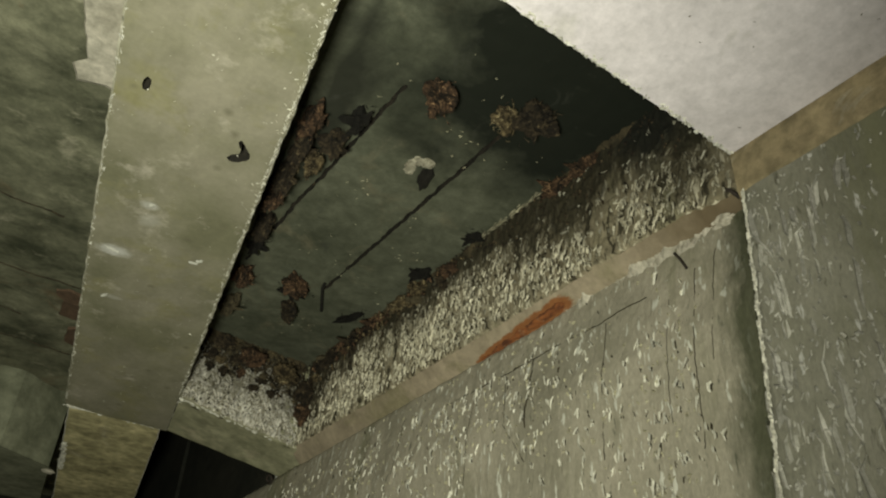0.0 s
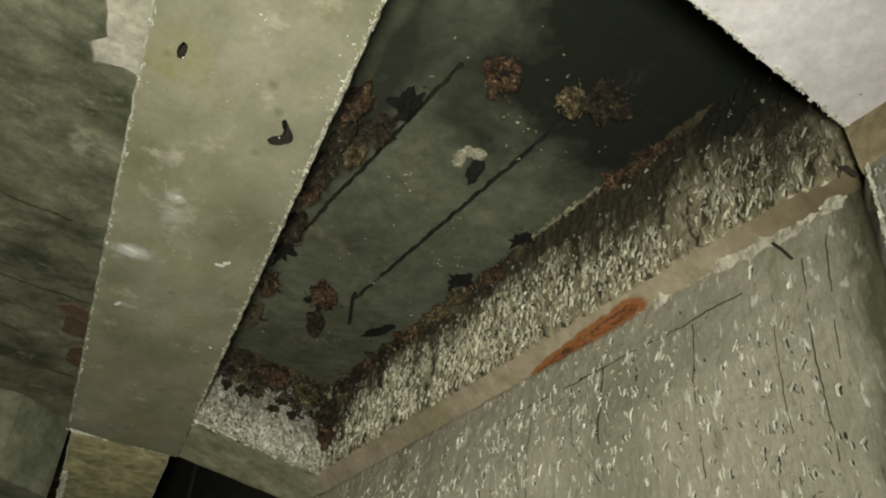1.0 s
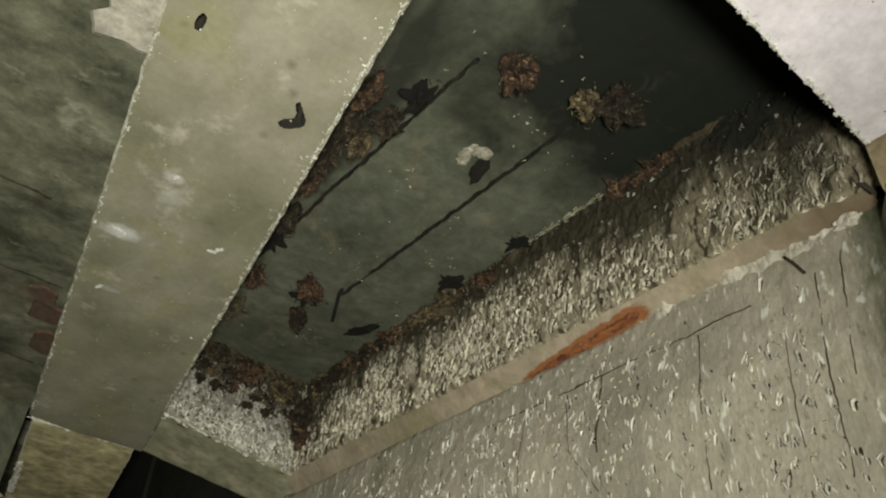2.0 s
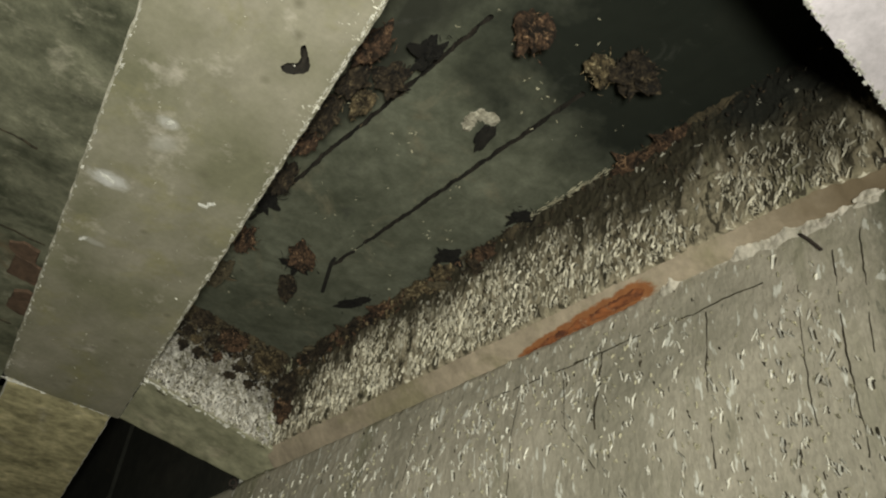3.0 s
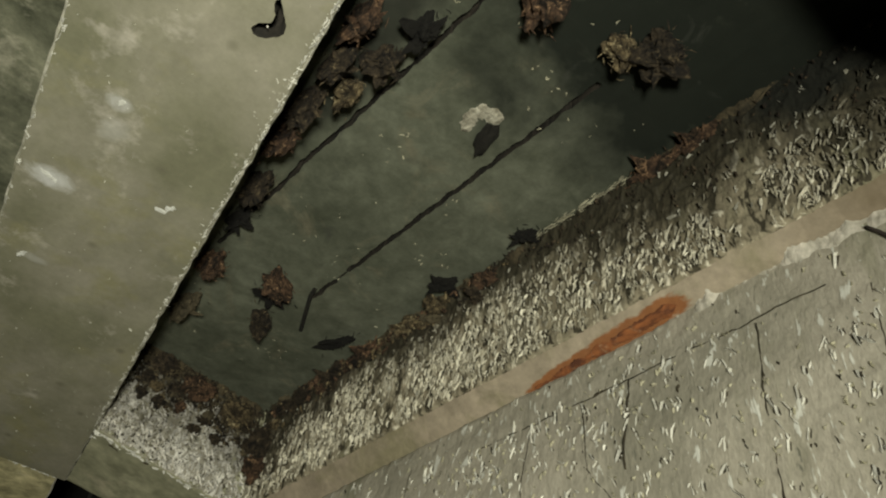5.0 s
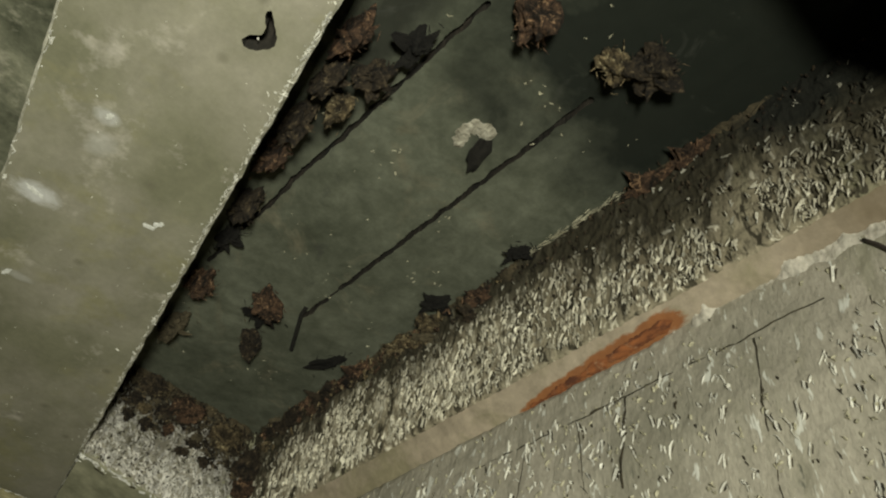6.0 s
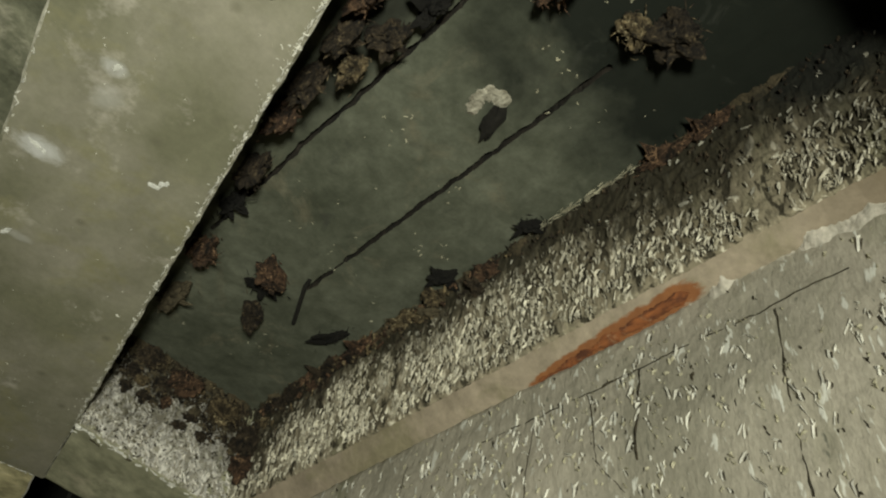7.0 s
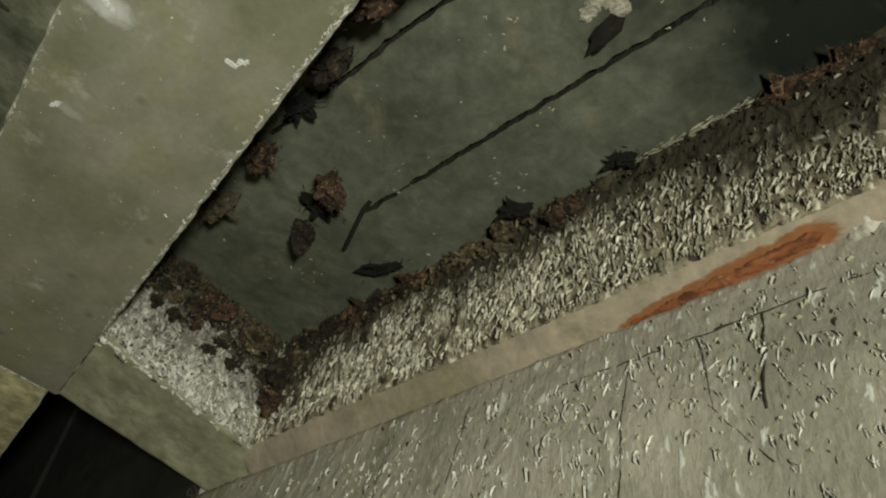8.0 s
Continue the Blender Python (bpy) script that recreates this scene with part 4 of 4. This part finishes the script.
def on_joint(r):
    x = r.uniform(0.64, 0.97)
    return (x, 2.965 + abs(r.gauss(0, 0.008)), Z_SOFFIT + 0.004), (0, 0, -1), (1, 0.05, 0)


def on_far_edge(r):
    y = r.uniform(3.36, 3.68)
    return (beam_left(y) + 0.012 + abs(r.gauss(0, 0.004)), y, Z_SOFFIT + 0.008), (0, 0, -1), (0.19, 1, 0)


crumbs("band_edge_chips", 40, on_band_edge, (0.006, 0.030), (0.003, 0.009), CHIP, "pale mortar crumbs along the cross beam's edge", 35, 0.5, 0.5)
# raised black flecks in place of small shaded holes
crumbs("band_edge_holes", 4, on_band_edge, (0.014, 0.034), (0.004, 0.008), DARK_CRUMB, "black flecks put in for chipped hollows along the cross beam's edge", 36, 0.3, 0.3)
crumbs("white_rim_chips", 160, on_white_rim, (0.004, 0.016), (0.002, 0.006), CHIP, "pale chips along the whitewashed beam's edge", 31, 0.6, 0.6)
crumbs("white_beam_dirt", 26, on_white, (0.003, 0.010), (0.002, 0.005), OLIVE_GRIME, "small brown dirt marks under the whitewashed beam", 32, 0.6, 0.3)
crumbs("joint_chips", 110, on_joint, (0.006, 0.024), (0.002, 0.006), CHIP, "pale chipped cement along the joint of two beams", 33, 0.4, 0.4)
crumbs("far_edge_plaster", 130, on_far_edge, (0.012, 0.040), (0.004, 0.010), CHIP, "white plaster left along the far beam's edge", 34, 0.2, 0.5)
crumbs("ceiling_specks", 120, on_ceiling, (0.003, 0.013), (0.001, 0.0036), WEATHERED, "pale specks of lime on the dark recess ceiling", 13, 0.5, 0.3)
crumbs("beam_specks", 330, on_beam, (0.003, 0.010), (0.002, 0.005), CRUMB, "pale specks of lime under the beam", 14, 0.5, 0.3)
crumbs("beam_rim_chips", 420, on_beam_rim, (0.004, 0.020), (0.0012, 0.0040), CHIP, "pale chipped cement along the beam's edge", 17, 0.25, 0.4)
crumbs("beam_rim_chips_far", 110, on_beam_rim_far, (0.004, 0.020), (0.0015, 0.005), CHIP, "pale chipped cement along the beam's other edge", 18, 0.25, 0.4)
crumbs("beam_edge_specks", 160, on_beam_edge, (0.004, 0.014), (0.002, 0.006), CRUMB, "pale chips along the beam's edge", 15, 0.4, 0.3)

# ---- things: lumps in place of bats, rust, wire, patches ----
# plain lumps put where bats hang and crust clings
CEIL, WALLS, BY_BEAM, END = "dried mud clod stuck to the dark ceiling", "mud clod where wall meets ceiling", "mud clod beside the beam", "flaking mud clod on the end of the recess"
STAND_INS = [
    ((1.002, 2.080, 3.082), (0.040, 0.022, 0.028), 20, RUSSET, "russet " + CEIL),
    ((1.030, 2.150, 3.092), (0.042, 0.024, 0.020), -10, NEAR_BLACK, "shadow-black " + CEIL),
    ((1.058, 2.228, 3.086), (0.034, 0.024, 0.026), 60, BROWN, "brown " + CEIL),
    ((0.868, 2.128, 3.084), (0.024, 0.036, 0.026), 10, RUSSET, "russet " + BY_BEAM),
    ((1.286, 1.884, 3.072), (0.020, 0.034, 0.024), 80, STRAW, "straw-coloured " + WALLS),
    ((1.270, 1.832, 3.090), (0.020, 0.036, 0.022), 40, NEAR_BLACK, "shadow-black " + WALLS),
    ((1.290, 1.985, 3.068), (0.044, 0.022, 0.026), 85, STRAW, "straw-coloured " + WALLS),
    ((1.288, 2.135, 3.070), (0.052, 0.022, 0.026), 95, RUSSET, "russet " + WALLS),
    ((1.250, 2.170, 3.094), (0.050, 0.018, 0.016), 100, NEAR_BLACK, "shadow-black " + WALLS),
    ((1.292, 1.742, 3.066), (0.044, 0.022, 0.024), 85, RUSSET, "russet " + WALLS),
    ((1.280, 1.600, 3.088), (0.030, 0.016, 0.018), 120, NEAR_BLACK, "shadow-black " + WALLS),
    ((1.298, 1.310, 3.080), (0.050, 0.020, 0.022), 92, RUSSET, "russet flaking " + WALLS),
    ((1.296, 1.220, 3.082), (0.048, 0.020, 0.024), 88, RUSSET, "russet flaking " + WALLS),
    ((1.064, 1.196, 3.082), (0.026, 0.024, 0.026), 30, STRAW, "straw-coloured fibrous " + CEIL),
    ((1.108, 1.152, 3.080), (0.044, 0.036, 0.030), -30, BROWN, "brown fibrous " + CEIL),
    ((0.915, 1.228, 3.084), (0.040, 0.030, 0.028), 70, RUSSET, "russet " + CEIL),
    ((0.732, 1.440, 3.078), (0.020, 0.040, 0.032), 0, RUSSET, "russet " + BY_BEAM),
    ((0.752, 1.530, 3.078), (0.019, 0.038, 0.032), 10, BROWN, "brown " + BY_BEAM),
    ((0.802, 1.570, 3.082), (0.018, 0.032, 0.028), -5, STRAW, "straw-coloured " + BY_BEAM),
    ((0.806, 1.480, 3.084), (0.024, 0.034, 0.026), 15, BROWN, "brown " + BY_BEAM),
    ((0.822, 1.398, 3.084), (0.024, 0.044, 0.026), -10, NEAR_BLACK, "shadow-black " + BY_BEAM),
    ((0.766, 1.645, 3.078), (0.019, 0.042, 0.034), 8, BROWN, "brown " + BY_BEAM),
    ((0.776, 1.732, 3.078), (0.020, 0.040, 0.034), 12, RUSSET, "russet " + BY_BEAM),
    ((0.812, 1.862, 3.080), (0.020, 0.040, 0.030), 5, BROWN, "brown " + BY_BEAM),
    ((0.842, 1.985, 3.086), (0.020, 0.044, 0.024), 10, NEAR_BLACK, "shadow-black " + BY_BEAM),
    ((0.900, 2.300, 3.084), (0.020, 0.044, 0.026), 14, OLIVE_GRIME, "olive-brown " + BY_BEAM),
    ((0.985, 2.540, 3.085), (0.036, 0.020, 0.018), 10, BROWN, "brown " + END),
    ((1.090, 2.545, 3.062), (0.040, 0.020, 0.022), -25, RUSSET, "russet " + END),
    ((1.205, 2.545, 3.040), (0.036, 0.022, 0.026), -10, STRAW, "straw-coloured " + END),
    ((1.280, 2.520, 2.990), (0.024, 0.028, 0.030), 30, BROWN, "brown " + END),
    ((1.288, 2.535, 2.920), (0.020, 0.026, 0.028), 60, RUSSET, "russet " + END),
    ((1.290, 2.400, 3.062), (0.050, 0.022, 0.030), 88, BROWN, "brown " + WALLS),
    ((1.292, 2.270, 3.066), (0.056, 0.022, 0.028), 92, BROWN, "brown " + WALLS),
]
for k, (place, size, turn, mat, label) in enumerate(STAND_INS):
    x, y, z = place
    # flat black lumps put in for cast shadows and dark wings
    if mat is NEAR_BLACK:
        clod((x, y, z + 0.004), size, turn, mat, label, 100 + k, body=0.8, scales=3, reach=1.35, fibres=30)
    elif WALLS in label:
        clod((x + 0.006, y, z + 0.004), (size[0] * 0.9, size[1] * 0.7, size[2] * 0.75), turn, mat, label, 100 + k, scales=6, reach=1.25)
    else:
        clod((x, y, z - 0.35 * size[2]), (size[0], size[1], size[2] * 1.35), turn, mat, label, 100 + k)
r = rng(77)
for k in range(34):
    mat, word = r.choice(((BROWN, "brown "), (OLIVE_GRIME, "olive-brown "), (RUSSET, "russet "), (STRAW, "straw-coloured "), (BROWN, "brown ")))
    if k < 18:
        x, s = r.uniform(0.96, 1.29), r.uniform(0.45, 0.96)
        y, z = end_face(x, s)
        place, label = (x, y - 0.008, z - 0.008), "small " + word + END
    else:
        y = 1.62 + 0.90 * r.random() ** 0.6
        place, label = (1.302, y, 3.085 - abs(r.gauss(0, 0.028))), "small " + word + WALLS
    clod(place, (r.uniform(0.014, 0.030), r.uniform(0.009, 0.016), r.uniform(0.010, 0.018)), r.uniform(0, 180), mat, label, 200 + k, fibres=34)


def crusted():
    """Old dung and mud crust: black-brown, with paler dried patches."""
    n = Nodes("brown_black_crust", 0.95)
    c = n.mix(n.ramp(n.noise(26.0, 5, 0.7, distort=0.5), 0.36, 0.64), (0.022, 0.019, 0.012), (0.088, 0.068, 0.038))
    c = n.mix(n.ramp(n.noise(19.0, 4, 0.7, distort=0.8), 0.60, 0.68), c, (0.20, 0.155, 0.085))
    return n.finish(c, n.noise(140.0, 5, 0.8), 0.8, 0.005)


CRUST = crusted()


def crust(name, start, end, out, reach, thick, seed, label):
    """A ragged crust hanging in the angle under the slab from start to end (in plan); out is the way it bulges."""
    (x0, y0), (x1, y1) = start, end
    length = math.hypot(x1 - x0, y1 - y0)
    n, m, v, f = int(length / 0.004), 22, [], []
    for i in range(n + 1):
        s = i / n
        u = s * length
        deep = reach * (0.22 + 1.3 * noise.noise(Vector((u * 9, seed, 0))) + 0.5 * noise.noise(Vector((u * 30, seed, 2))))
        deep = max(0.002, deep * min(1.0, i / 8, (n - i) / 8))
        for j in range(m + 1):
            q = j / m
            d = thick * math.sin(math.pi * min(1.0, 0.18 + q * 0.82)) * 0.75 * (0.6 + 1.1 * noise.noise(Vector((u * 22, q * 2.5, seed))) + 0.8 * noise.noise(Vector((u * 70, q * 7, seed))))
            v.append((x0 + (x1 - x0) * s + out[0] * (d + 0.001), y0 + (y1 - y0) * s + out[1] * (d + 0.001), Z_RECESS + 0.006 - deep * q + 0.25 * d))
    for i in range(n):
        for j in range(m):
            a = i * (m + 1) + j
            f.append((a, a + 1, a + m + 2, a + m + 1))
    return thing(name, v, f, [CRUST], label, "crust")


crust("mud_crust", (0.915, 2.552), (1.300, 2.592), (0, -1), 0.060, 0.014, 3, "brown-black dried crust along the top of the recess end")
crust("mud_crust", (1.308, 2.58), (1.312, 1.62), (-1, 0), 0.050, 0.013, 7, "brown-black dried crust where the wall meets the ceiling")
crust("mud_crust", (1.312, 1.40), (1.314, 1.00), (-1, 0), 0.045, 0.013, 9, "brown-black dried crust where the wall meets the ceiling")


def lime_ring():
    """A pale crust in the shape of a broken ring on the recess ceiling, with a black lump below it in place of a
    shadow.
    """
    v, f, n, m = [], [], 46, 9
    for i in range(n + 1):
        a = math.radians(95 + 235 * i / n)
        end = min(1.0, i / 4, (n - i) / 4)
        for j in range(m):
            b = math.tau * j / m
            k = (0.0125 + 0.008 * noise.noise(Vector((i * 0.22, j * 0.8, 1))) + 0.004 * noise.noise(Vector((i * 0.5, j * 0.9, 5)))) * (0.25 + 0.75 * end)
            ring = 0.024 + k * math.cos(b)
            v.append((1.026 + ring * math.cos(a), 1.473 + 1.15 * ring * math.sin(a), Z_RECESS - 0.001 - 0.3 * k * math.sin(b)))
    for i in range(n):
        for j in range(m):
            f.append((i * m + j, i * m + (j + 1) % m, (i + 1) * m + (j + 1) % m, (i + 1) * m + j))
    f += [tuple(range(m)), tuple(range(n * m, n * m + m))]
    thing("lime_crust", v, f, [CREAM], "cream lime crust in a broken ring on the dark ceiling", "lime crust")
    bm = bmesh.new()
    # black lump shaped and coloured as the cast shadow
    lumps(bm, (1.052, 1.490, Z_RECESS - 0.009), (0.022, 0.054, 0.013), 1, 320, spread=0.1, rough=0.75)
    bmesh.ops.rotate(bm, cent=(1.052, 1.490, Z_RECESS), matrix=Matrix.Rotation(radians(-24), 3, "Z"), verts=bm.verts)
    me = bpy.data.meshes.new("dirt_plug")
    bm.to_mesh(me)
    bm.free()
    me.materials.append(NEAR_BLACK)
    tagged(new("dirt_plug", me), "black lump put in for the shadow beside the cream lime crust", "dirt plug")


lime_ring()


def rust_bar():
    """The flat of a rusted reinforcing bar that shows in the groove's lower half."""
    v, f, n, m = [], [], 90, 10
    for i in range(n + 1):
        s = i / n
        y = 1.325 + 0.315 * s
        mid = 0.40 - 0.30 * s
        w = (0.17 - 0.11 * s) * min(1.0, s * 22) * min(1.0, (1 - s) * 6) + wob(y, 0, 0, 34, 0.12) + wob(y, 0, 7, 120, 0.09) + 0.01
        for j in range(m + 1):
            u = j / m * 2 - 1
            x, yy, z = fillet(y + wob(y, u, 4, 50, 0.004), max(-0.15, mid + u * w))
            lift = 0.003 * math.sqrt(max(0, 1 - u * u)) + wob(y, u * 0.02, 0, 60, 0.001)
            v.append((x - lift, yy, z - lift * 0.6))
    for i in range(n):
        for j in range(m):
            a = i * (m + 1) + j
            f.append((a, a + 1, a + m + 2, a + m + 1))
    return thing("rusted_bar", v, f, [RUST], "orange rusted steel bar bared in the mortar groove", "steel bar", smooth=True)


rust_bar()


def groove_rim():
    """A smear of pale mortar, thick and lumpy, squeezed out along the lower lip of the groove."""
    v, f, ny, nz = [], [], 330, 16
    for i in range(ny + 1):
        y = 0.885 + 0.475 * i / ny
        ends = min(1.0, i / 40, (ny - i) / 30)
        for j in range(nz + 1):
            s = j / nz
            tall = 0.036 + 0.030 * max(0.0, 1 - abs(y - 1.02) / 0.16)
            z = groove_low(y) - tall + (tall + 0.018) * s + wob(y, 0, 3, 22, 0.014)
            bulge = math.sin(math.pi * s) * (0.007 + wob(y, z, 5, 20, 0.014) + wob(y, z, 7, 55, 0.005) + wob(y, z, 9, 160, 0.003)) * ends - 0.0015
            v.append((min(wall_face(y, z), 1.335 + (2.80 - z) * 0.5) - bulge, y, z))
    for i in range(ny):
        for j in range(nz):
            a = i * (nz + 1) + j
            f.append((a, a + 1, a + nz + 2, a + nz + 1))
    return thing("mortar_smear", v, f, [SMEAR], "pale lumpy mortar smear along the groove's lower lip", "mortar", smooth=True)


groove_rim()


def groove_end():
    """Lumps of mortar that close the groove beside the pilaster, with a black lump between them in place of a shaded
    hollow.
    """
    for name, centre, size, count, mat, label in (
            ("mortar_lump", (1.330, 0.890, 2.812), (0.012, 0.020, 0.014), 4, SMEAR, "pale lumpy mortar closing the groove by the pilaster"),
            ("mortar_lump", (1.338, 0.915, 2.770), (0.008, 0.018, 0.010), 4, SMEAR, "pale lumpy mortar under the groove's end"),
            ("dirt_plug", (1.330, 0.936, 2.799), (0.010, 0.022, 0.010), 2, NEAR_BLACK, "black lump put in for the shade in the groove's hollow end")):
        bm = bmesh.new()
        lumps(bm, centre, size, count, 410, spread=0.8, rough=0.9)
        me = bpy.data.meshes.new(name)
        bm.to_mesh(me)
        bm.free()
        me.materials.append(mat)
        tagged(new(name, me), label, name.replace("_", " "))


groove_end()


def tube(name, pts, radius, mat, label, category):
    cu = bpy.data.curves.new(name, "CURVE")
    cu.dimensions, cu.bevel_depth, cu.bevel_resolution = "3D", radius, 2
    sp = cu.splines.new("POLY")
    sp.points.add(len(pts) - 1)
    for p, q in zip(sp.points, pts):
        p.co = (*q, 1)
    cu.materials.append(mat)
    cu.use_fill_caps = True
    return tagged(new(name, cu), label, category)


def crack(name, y0, y1, z0, z1, label, seed, width=0.001):
    """A hairline crack, drawn as a thin dark ridge on the wall."""
    r, pts = rng(seed), []
    n = int(math.hypot(y1 - y0, z1 - z0) / 0.008)
    for i in range(n + 1):
        s = i / n
        y, z = y0 + (y1 - y0) * s, z0 + (z1 - z0) * s
        dx = wob(y, z * 0.45, 11, 45, 0.003) + wob(y, z, 16, 11, 0.0036) + wob(y, z * 0.6, 20, 95, 0.0015)
        k = wob(s * 3, seed, 0, 1.5, 0.003) + r.uniform(-0.0008, 0.0008)
        flat = abs(y1 - y0) > abs(z1 - z0)
        pts.append((wall_face(y, z) + dx - 0.0016 - r.uniform(-0.0008, 0.0006), y + (0 if flat else k), z + (k if flat else 0)))
    return tube(name, pts, width, DARK_CRUMB, label, "crack")


crack("crack", 1.10, 1.50, 2.692, 2.690, "dark hairline crack in the roughcast", 61)
crack("crack", 1.47, 1.76, 2.688, 2.692, "dark hairline crack in the roughcast", 62)
crack("crack", 1.429, 1.442, 2.69, 2.53, "dark upright crack in the roughcast", 63, 0.0016)
crack("crack", 1.516, 1.446, 2.56, 2.458, "dark slanting crack in the roughcast", 60, 0.0010)
crack("crack", 1.52, 1.508, 2.68, 2.53, "dark upright crack in the roughcast", 64, 0.0007)
for y0, y1, z0, z1, seed, width in ((0.984, 1.004, 2.70, 2.36, 65, 0.0012), (1.046, 1.060, 2.66, 2.42, 66, 0.0008), (0.935, 0.960, 2.72, 2.50, 67, 0.0009), (1.205, 1.222, 2.68, 2.40, 68, 0.0011),
                                    (1.640, 1.652, 2.67, 2.46, 70, 0.0009), 
                                    (1.960, 1.975, 2.72, 2.55, 73, 0.0007), (2.160, 2.150, 2.72, 2.58, 74, 0.0007)):
    crack("crack", y0, y1, z0, z1, "dark upright crack in the roughcast", seed, width * 0.75)
tube("wire_hook", [(1.350, 1.031, 2.766), (1.335, 1.027, 2.758), (1.3305, 1.013, 2.736), (1.325, 0.998, 2.706)], 0.0028, IRON, "dark iron wire stub bent down from the wall", "wire")
tube("wire_stub", [(1.092, 2.066, Z_RECESS - 0.001), (1.094, 2.085, Z_RECESS - 0.010), (1.158, 2.215, Z_RECESS - 0.003)], 0.0050, NEAR_BLACK, "dark iron stub lying along the recess ceiling", "wire")
tube("wire_loop", [(1.36, 2.82, 2.775)] + [(1.330 - 0.006 * math.sin(a), 2.835 + 0.020 * math.cos(a), 2.775 + 0.014 * math.sin(a)) for a in [k * 0.55 for k in range(11)]], 0.003, IRON, "rusty iron wire loop under the cross beam's foot", "wire")
tube("wire_tie", [(1.335, 0.885, 2.80), (1.300, 0.872, 2.796), (1.292, 0.860, 2.785), (1.306, 0.852, 2.77)], 0.004, IRON, "dark twisted iron tie at the pilaster's corner", "wire")


def plate(name, outline, z, thick, mat, label, category, seed):
    """A flat patch under a ceiling, with a ragged outline and rounded edge."""
    r = rng(seed)
    pts = []
    for (x0, y0), (x1, y1) in zip(outline, outline[1:] + outline[:1]):
        n = max(1, int(math.hypot(x1 - x0, y1 - y0) / 0.012))
        pts += [(x0 + (x1 - x0) * i / n + r.uniform(-0.0025, 0.0025), y0 + (y1 - y0) * i / n + r.uniform(-0.0025, 0.0025)) for i in range(n)]
    cx, cy, n = sum(p[0] for p in pts) / len(pts), sum(p[1] for p in pts) / len(pts), len(pts)
    v = [(x, y, z) for x, y in pts] + [(x + (cx - x) * 0.02, y + (cy - y) * 0.02, z - thick * 0.7) for x, y in pts]
    v += [(x + (cx - x) * 0.07, y + (cy - y) * 0.07, z - thick) for x, y in pts]
    f = [(k * n + i, k * n + (i + 1) % n, (k + 1) * n + (i + 1) % n, (k + 1) * n + i) for k in range(2) for i in range(n)]
    f.append(tuple(range(2 * n, 3 * n)))
    return thing(name, v, f, [mat], label, category)


plate("plaster_patch", [(0.17, 1.20), (0.240, 1.530), (0.292, 1.700), (0.270, 1.735), (0.290, 1.785), (0.34, 1.765), (0.39, 1.765), (0.44, 1.74), (0.44, 1.20)], Z_LEFT + 0.012, 0.03, PLASTER,
      "smooth cream plaster patch on the mottled ceiling", "plaster patch", 71)
for k, (x, y, a, b, turn) in enumerate([(0.497, 1.936, 0.006, 0.016, -1.35), (0.668, 1.872, 0.005, 0.012, 1.2), (0.676, 1.858, 0.004, 0.010, 0.6), (0.515, 1.712, 0.004, 0.009, 0.3), (0.540, 2.16, 0.005, 0.014, 0.4)]):
    ring = [(x + math.cos(turn) * a * math.cos(q) * w - math.sin(turn) * b * math.sin(q) * w, y + math.sin(turn) * a * math.cos(q) * w + math.cos(turn) * b * math.sin(q) * w)
            for q, w in [(i * math.tau / 16, 1 + 0.35 * noise.noise(Vector((i, k, 0.5)))) for i in range(16)]]
    plate("lime_splash", ring, Z_SOFFIT + 0.0015, 0.002, LIME, "pale lime splash on the beam's underside", "lime splash", 80 + k)


def plaster_fin():
    bm = bmesh.new()
    lumps(bm, (0.755, 3.70, 2.895), (0.050, 0.030, 0.016), 1, 90, spread=0.1, rough=0.3)
    me = bpy.data.meshes.new("plaster_fin")
    bm.to_mesh(me)
    bm.free()
    me.materials.append(PLASTER)
    tagged(new("plaster_fin", me), "broken white plaster piece at the beam's side", "plaster piece")


plaster_fin()


def bared_brick(outline, seed, label):
    return tagged(plate("bared_brick", outline, Z_LEFT + 0.012, 0.020, BRICK, label, "brick", seed), group="bricks bared in the mottled ceiling")


for k, (x, y, w, d, skew) in enumerate([(0.520, 2.800, 0.085, 0.070, 0.022), (0.560, 2.905, 0.095, 0.115, -0.016), (0.612, 3.085, 0.075, 0.150, 0.026)]):
    bared_brick([(x - w / 2, y - d / 2 + skew), (x - w * 0.1, y - d / 2 - 0.006), (x + w / 2, y - d / 2 + 0.012), (x + w / 2 + 0.008, y + d / 2), (x + skew, y + d / 2 + skew * 0.5), (x - w / 2 + 0.012, y + d / 2 - 0.012)], 120 + k, "brown-red brick bared in the mottled ceiling")


def board_joint(x0, x1, y, seed):
    """A dark open line that a shuttering board has left across the mottled ceiling."""
    n = int((x1 - x0) / 0.012)
    xs = [x0 + (x1 - x0) * i / n for i in range(n + 1)]
    ys = [y + 0.05 * (x - x0) + wob(x, seed, 0, 9, 0.010) + wob(x, seed, 4, 45, 0.004) for x in xs]
    pts = [(x, q, Z_LEFT + wob(x, q, 3, 5, 0.012) + wob(x, q, 5, 17, 0.0048) + wob(x, seed, 8, 14, 0.004)) for x, q in zip(xs, ys)]
    return tube("board_joint", pts, 0.0032, DARK_CRUMB, "dark grime-filled board joint across the mottled ceiling", "joint")


for x0, x1, y, seed in ((-0.05, 0.40, 2.33, 1), (0.16, 0.56, 2.72, 2), (0.02, 0.42, 3.02, 3), (0.28, 0.64, 3.24, 4)):
    board_joint(x0, x1, y, seed)
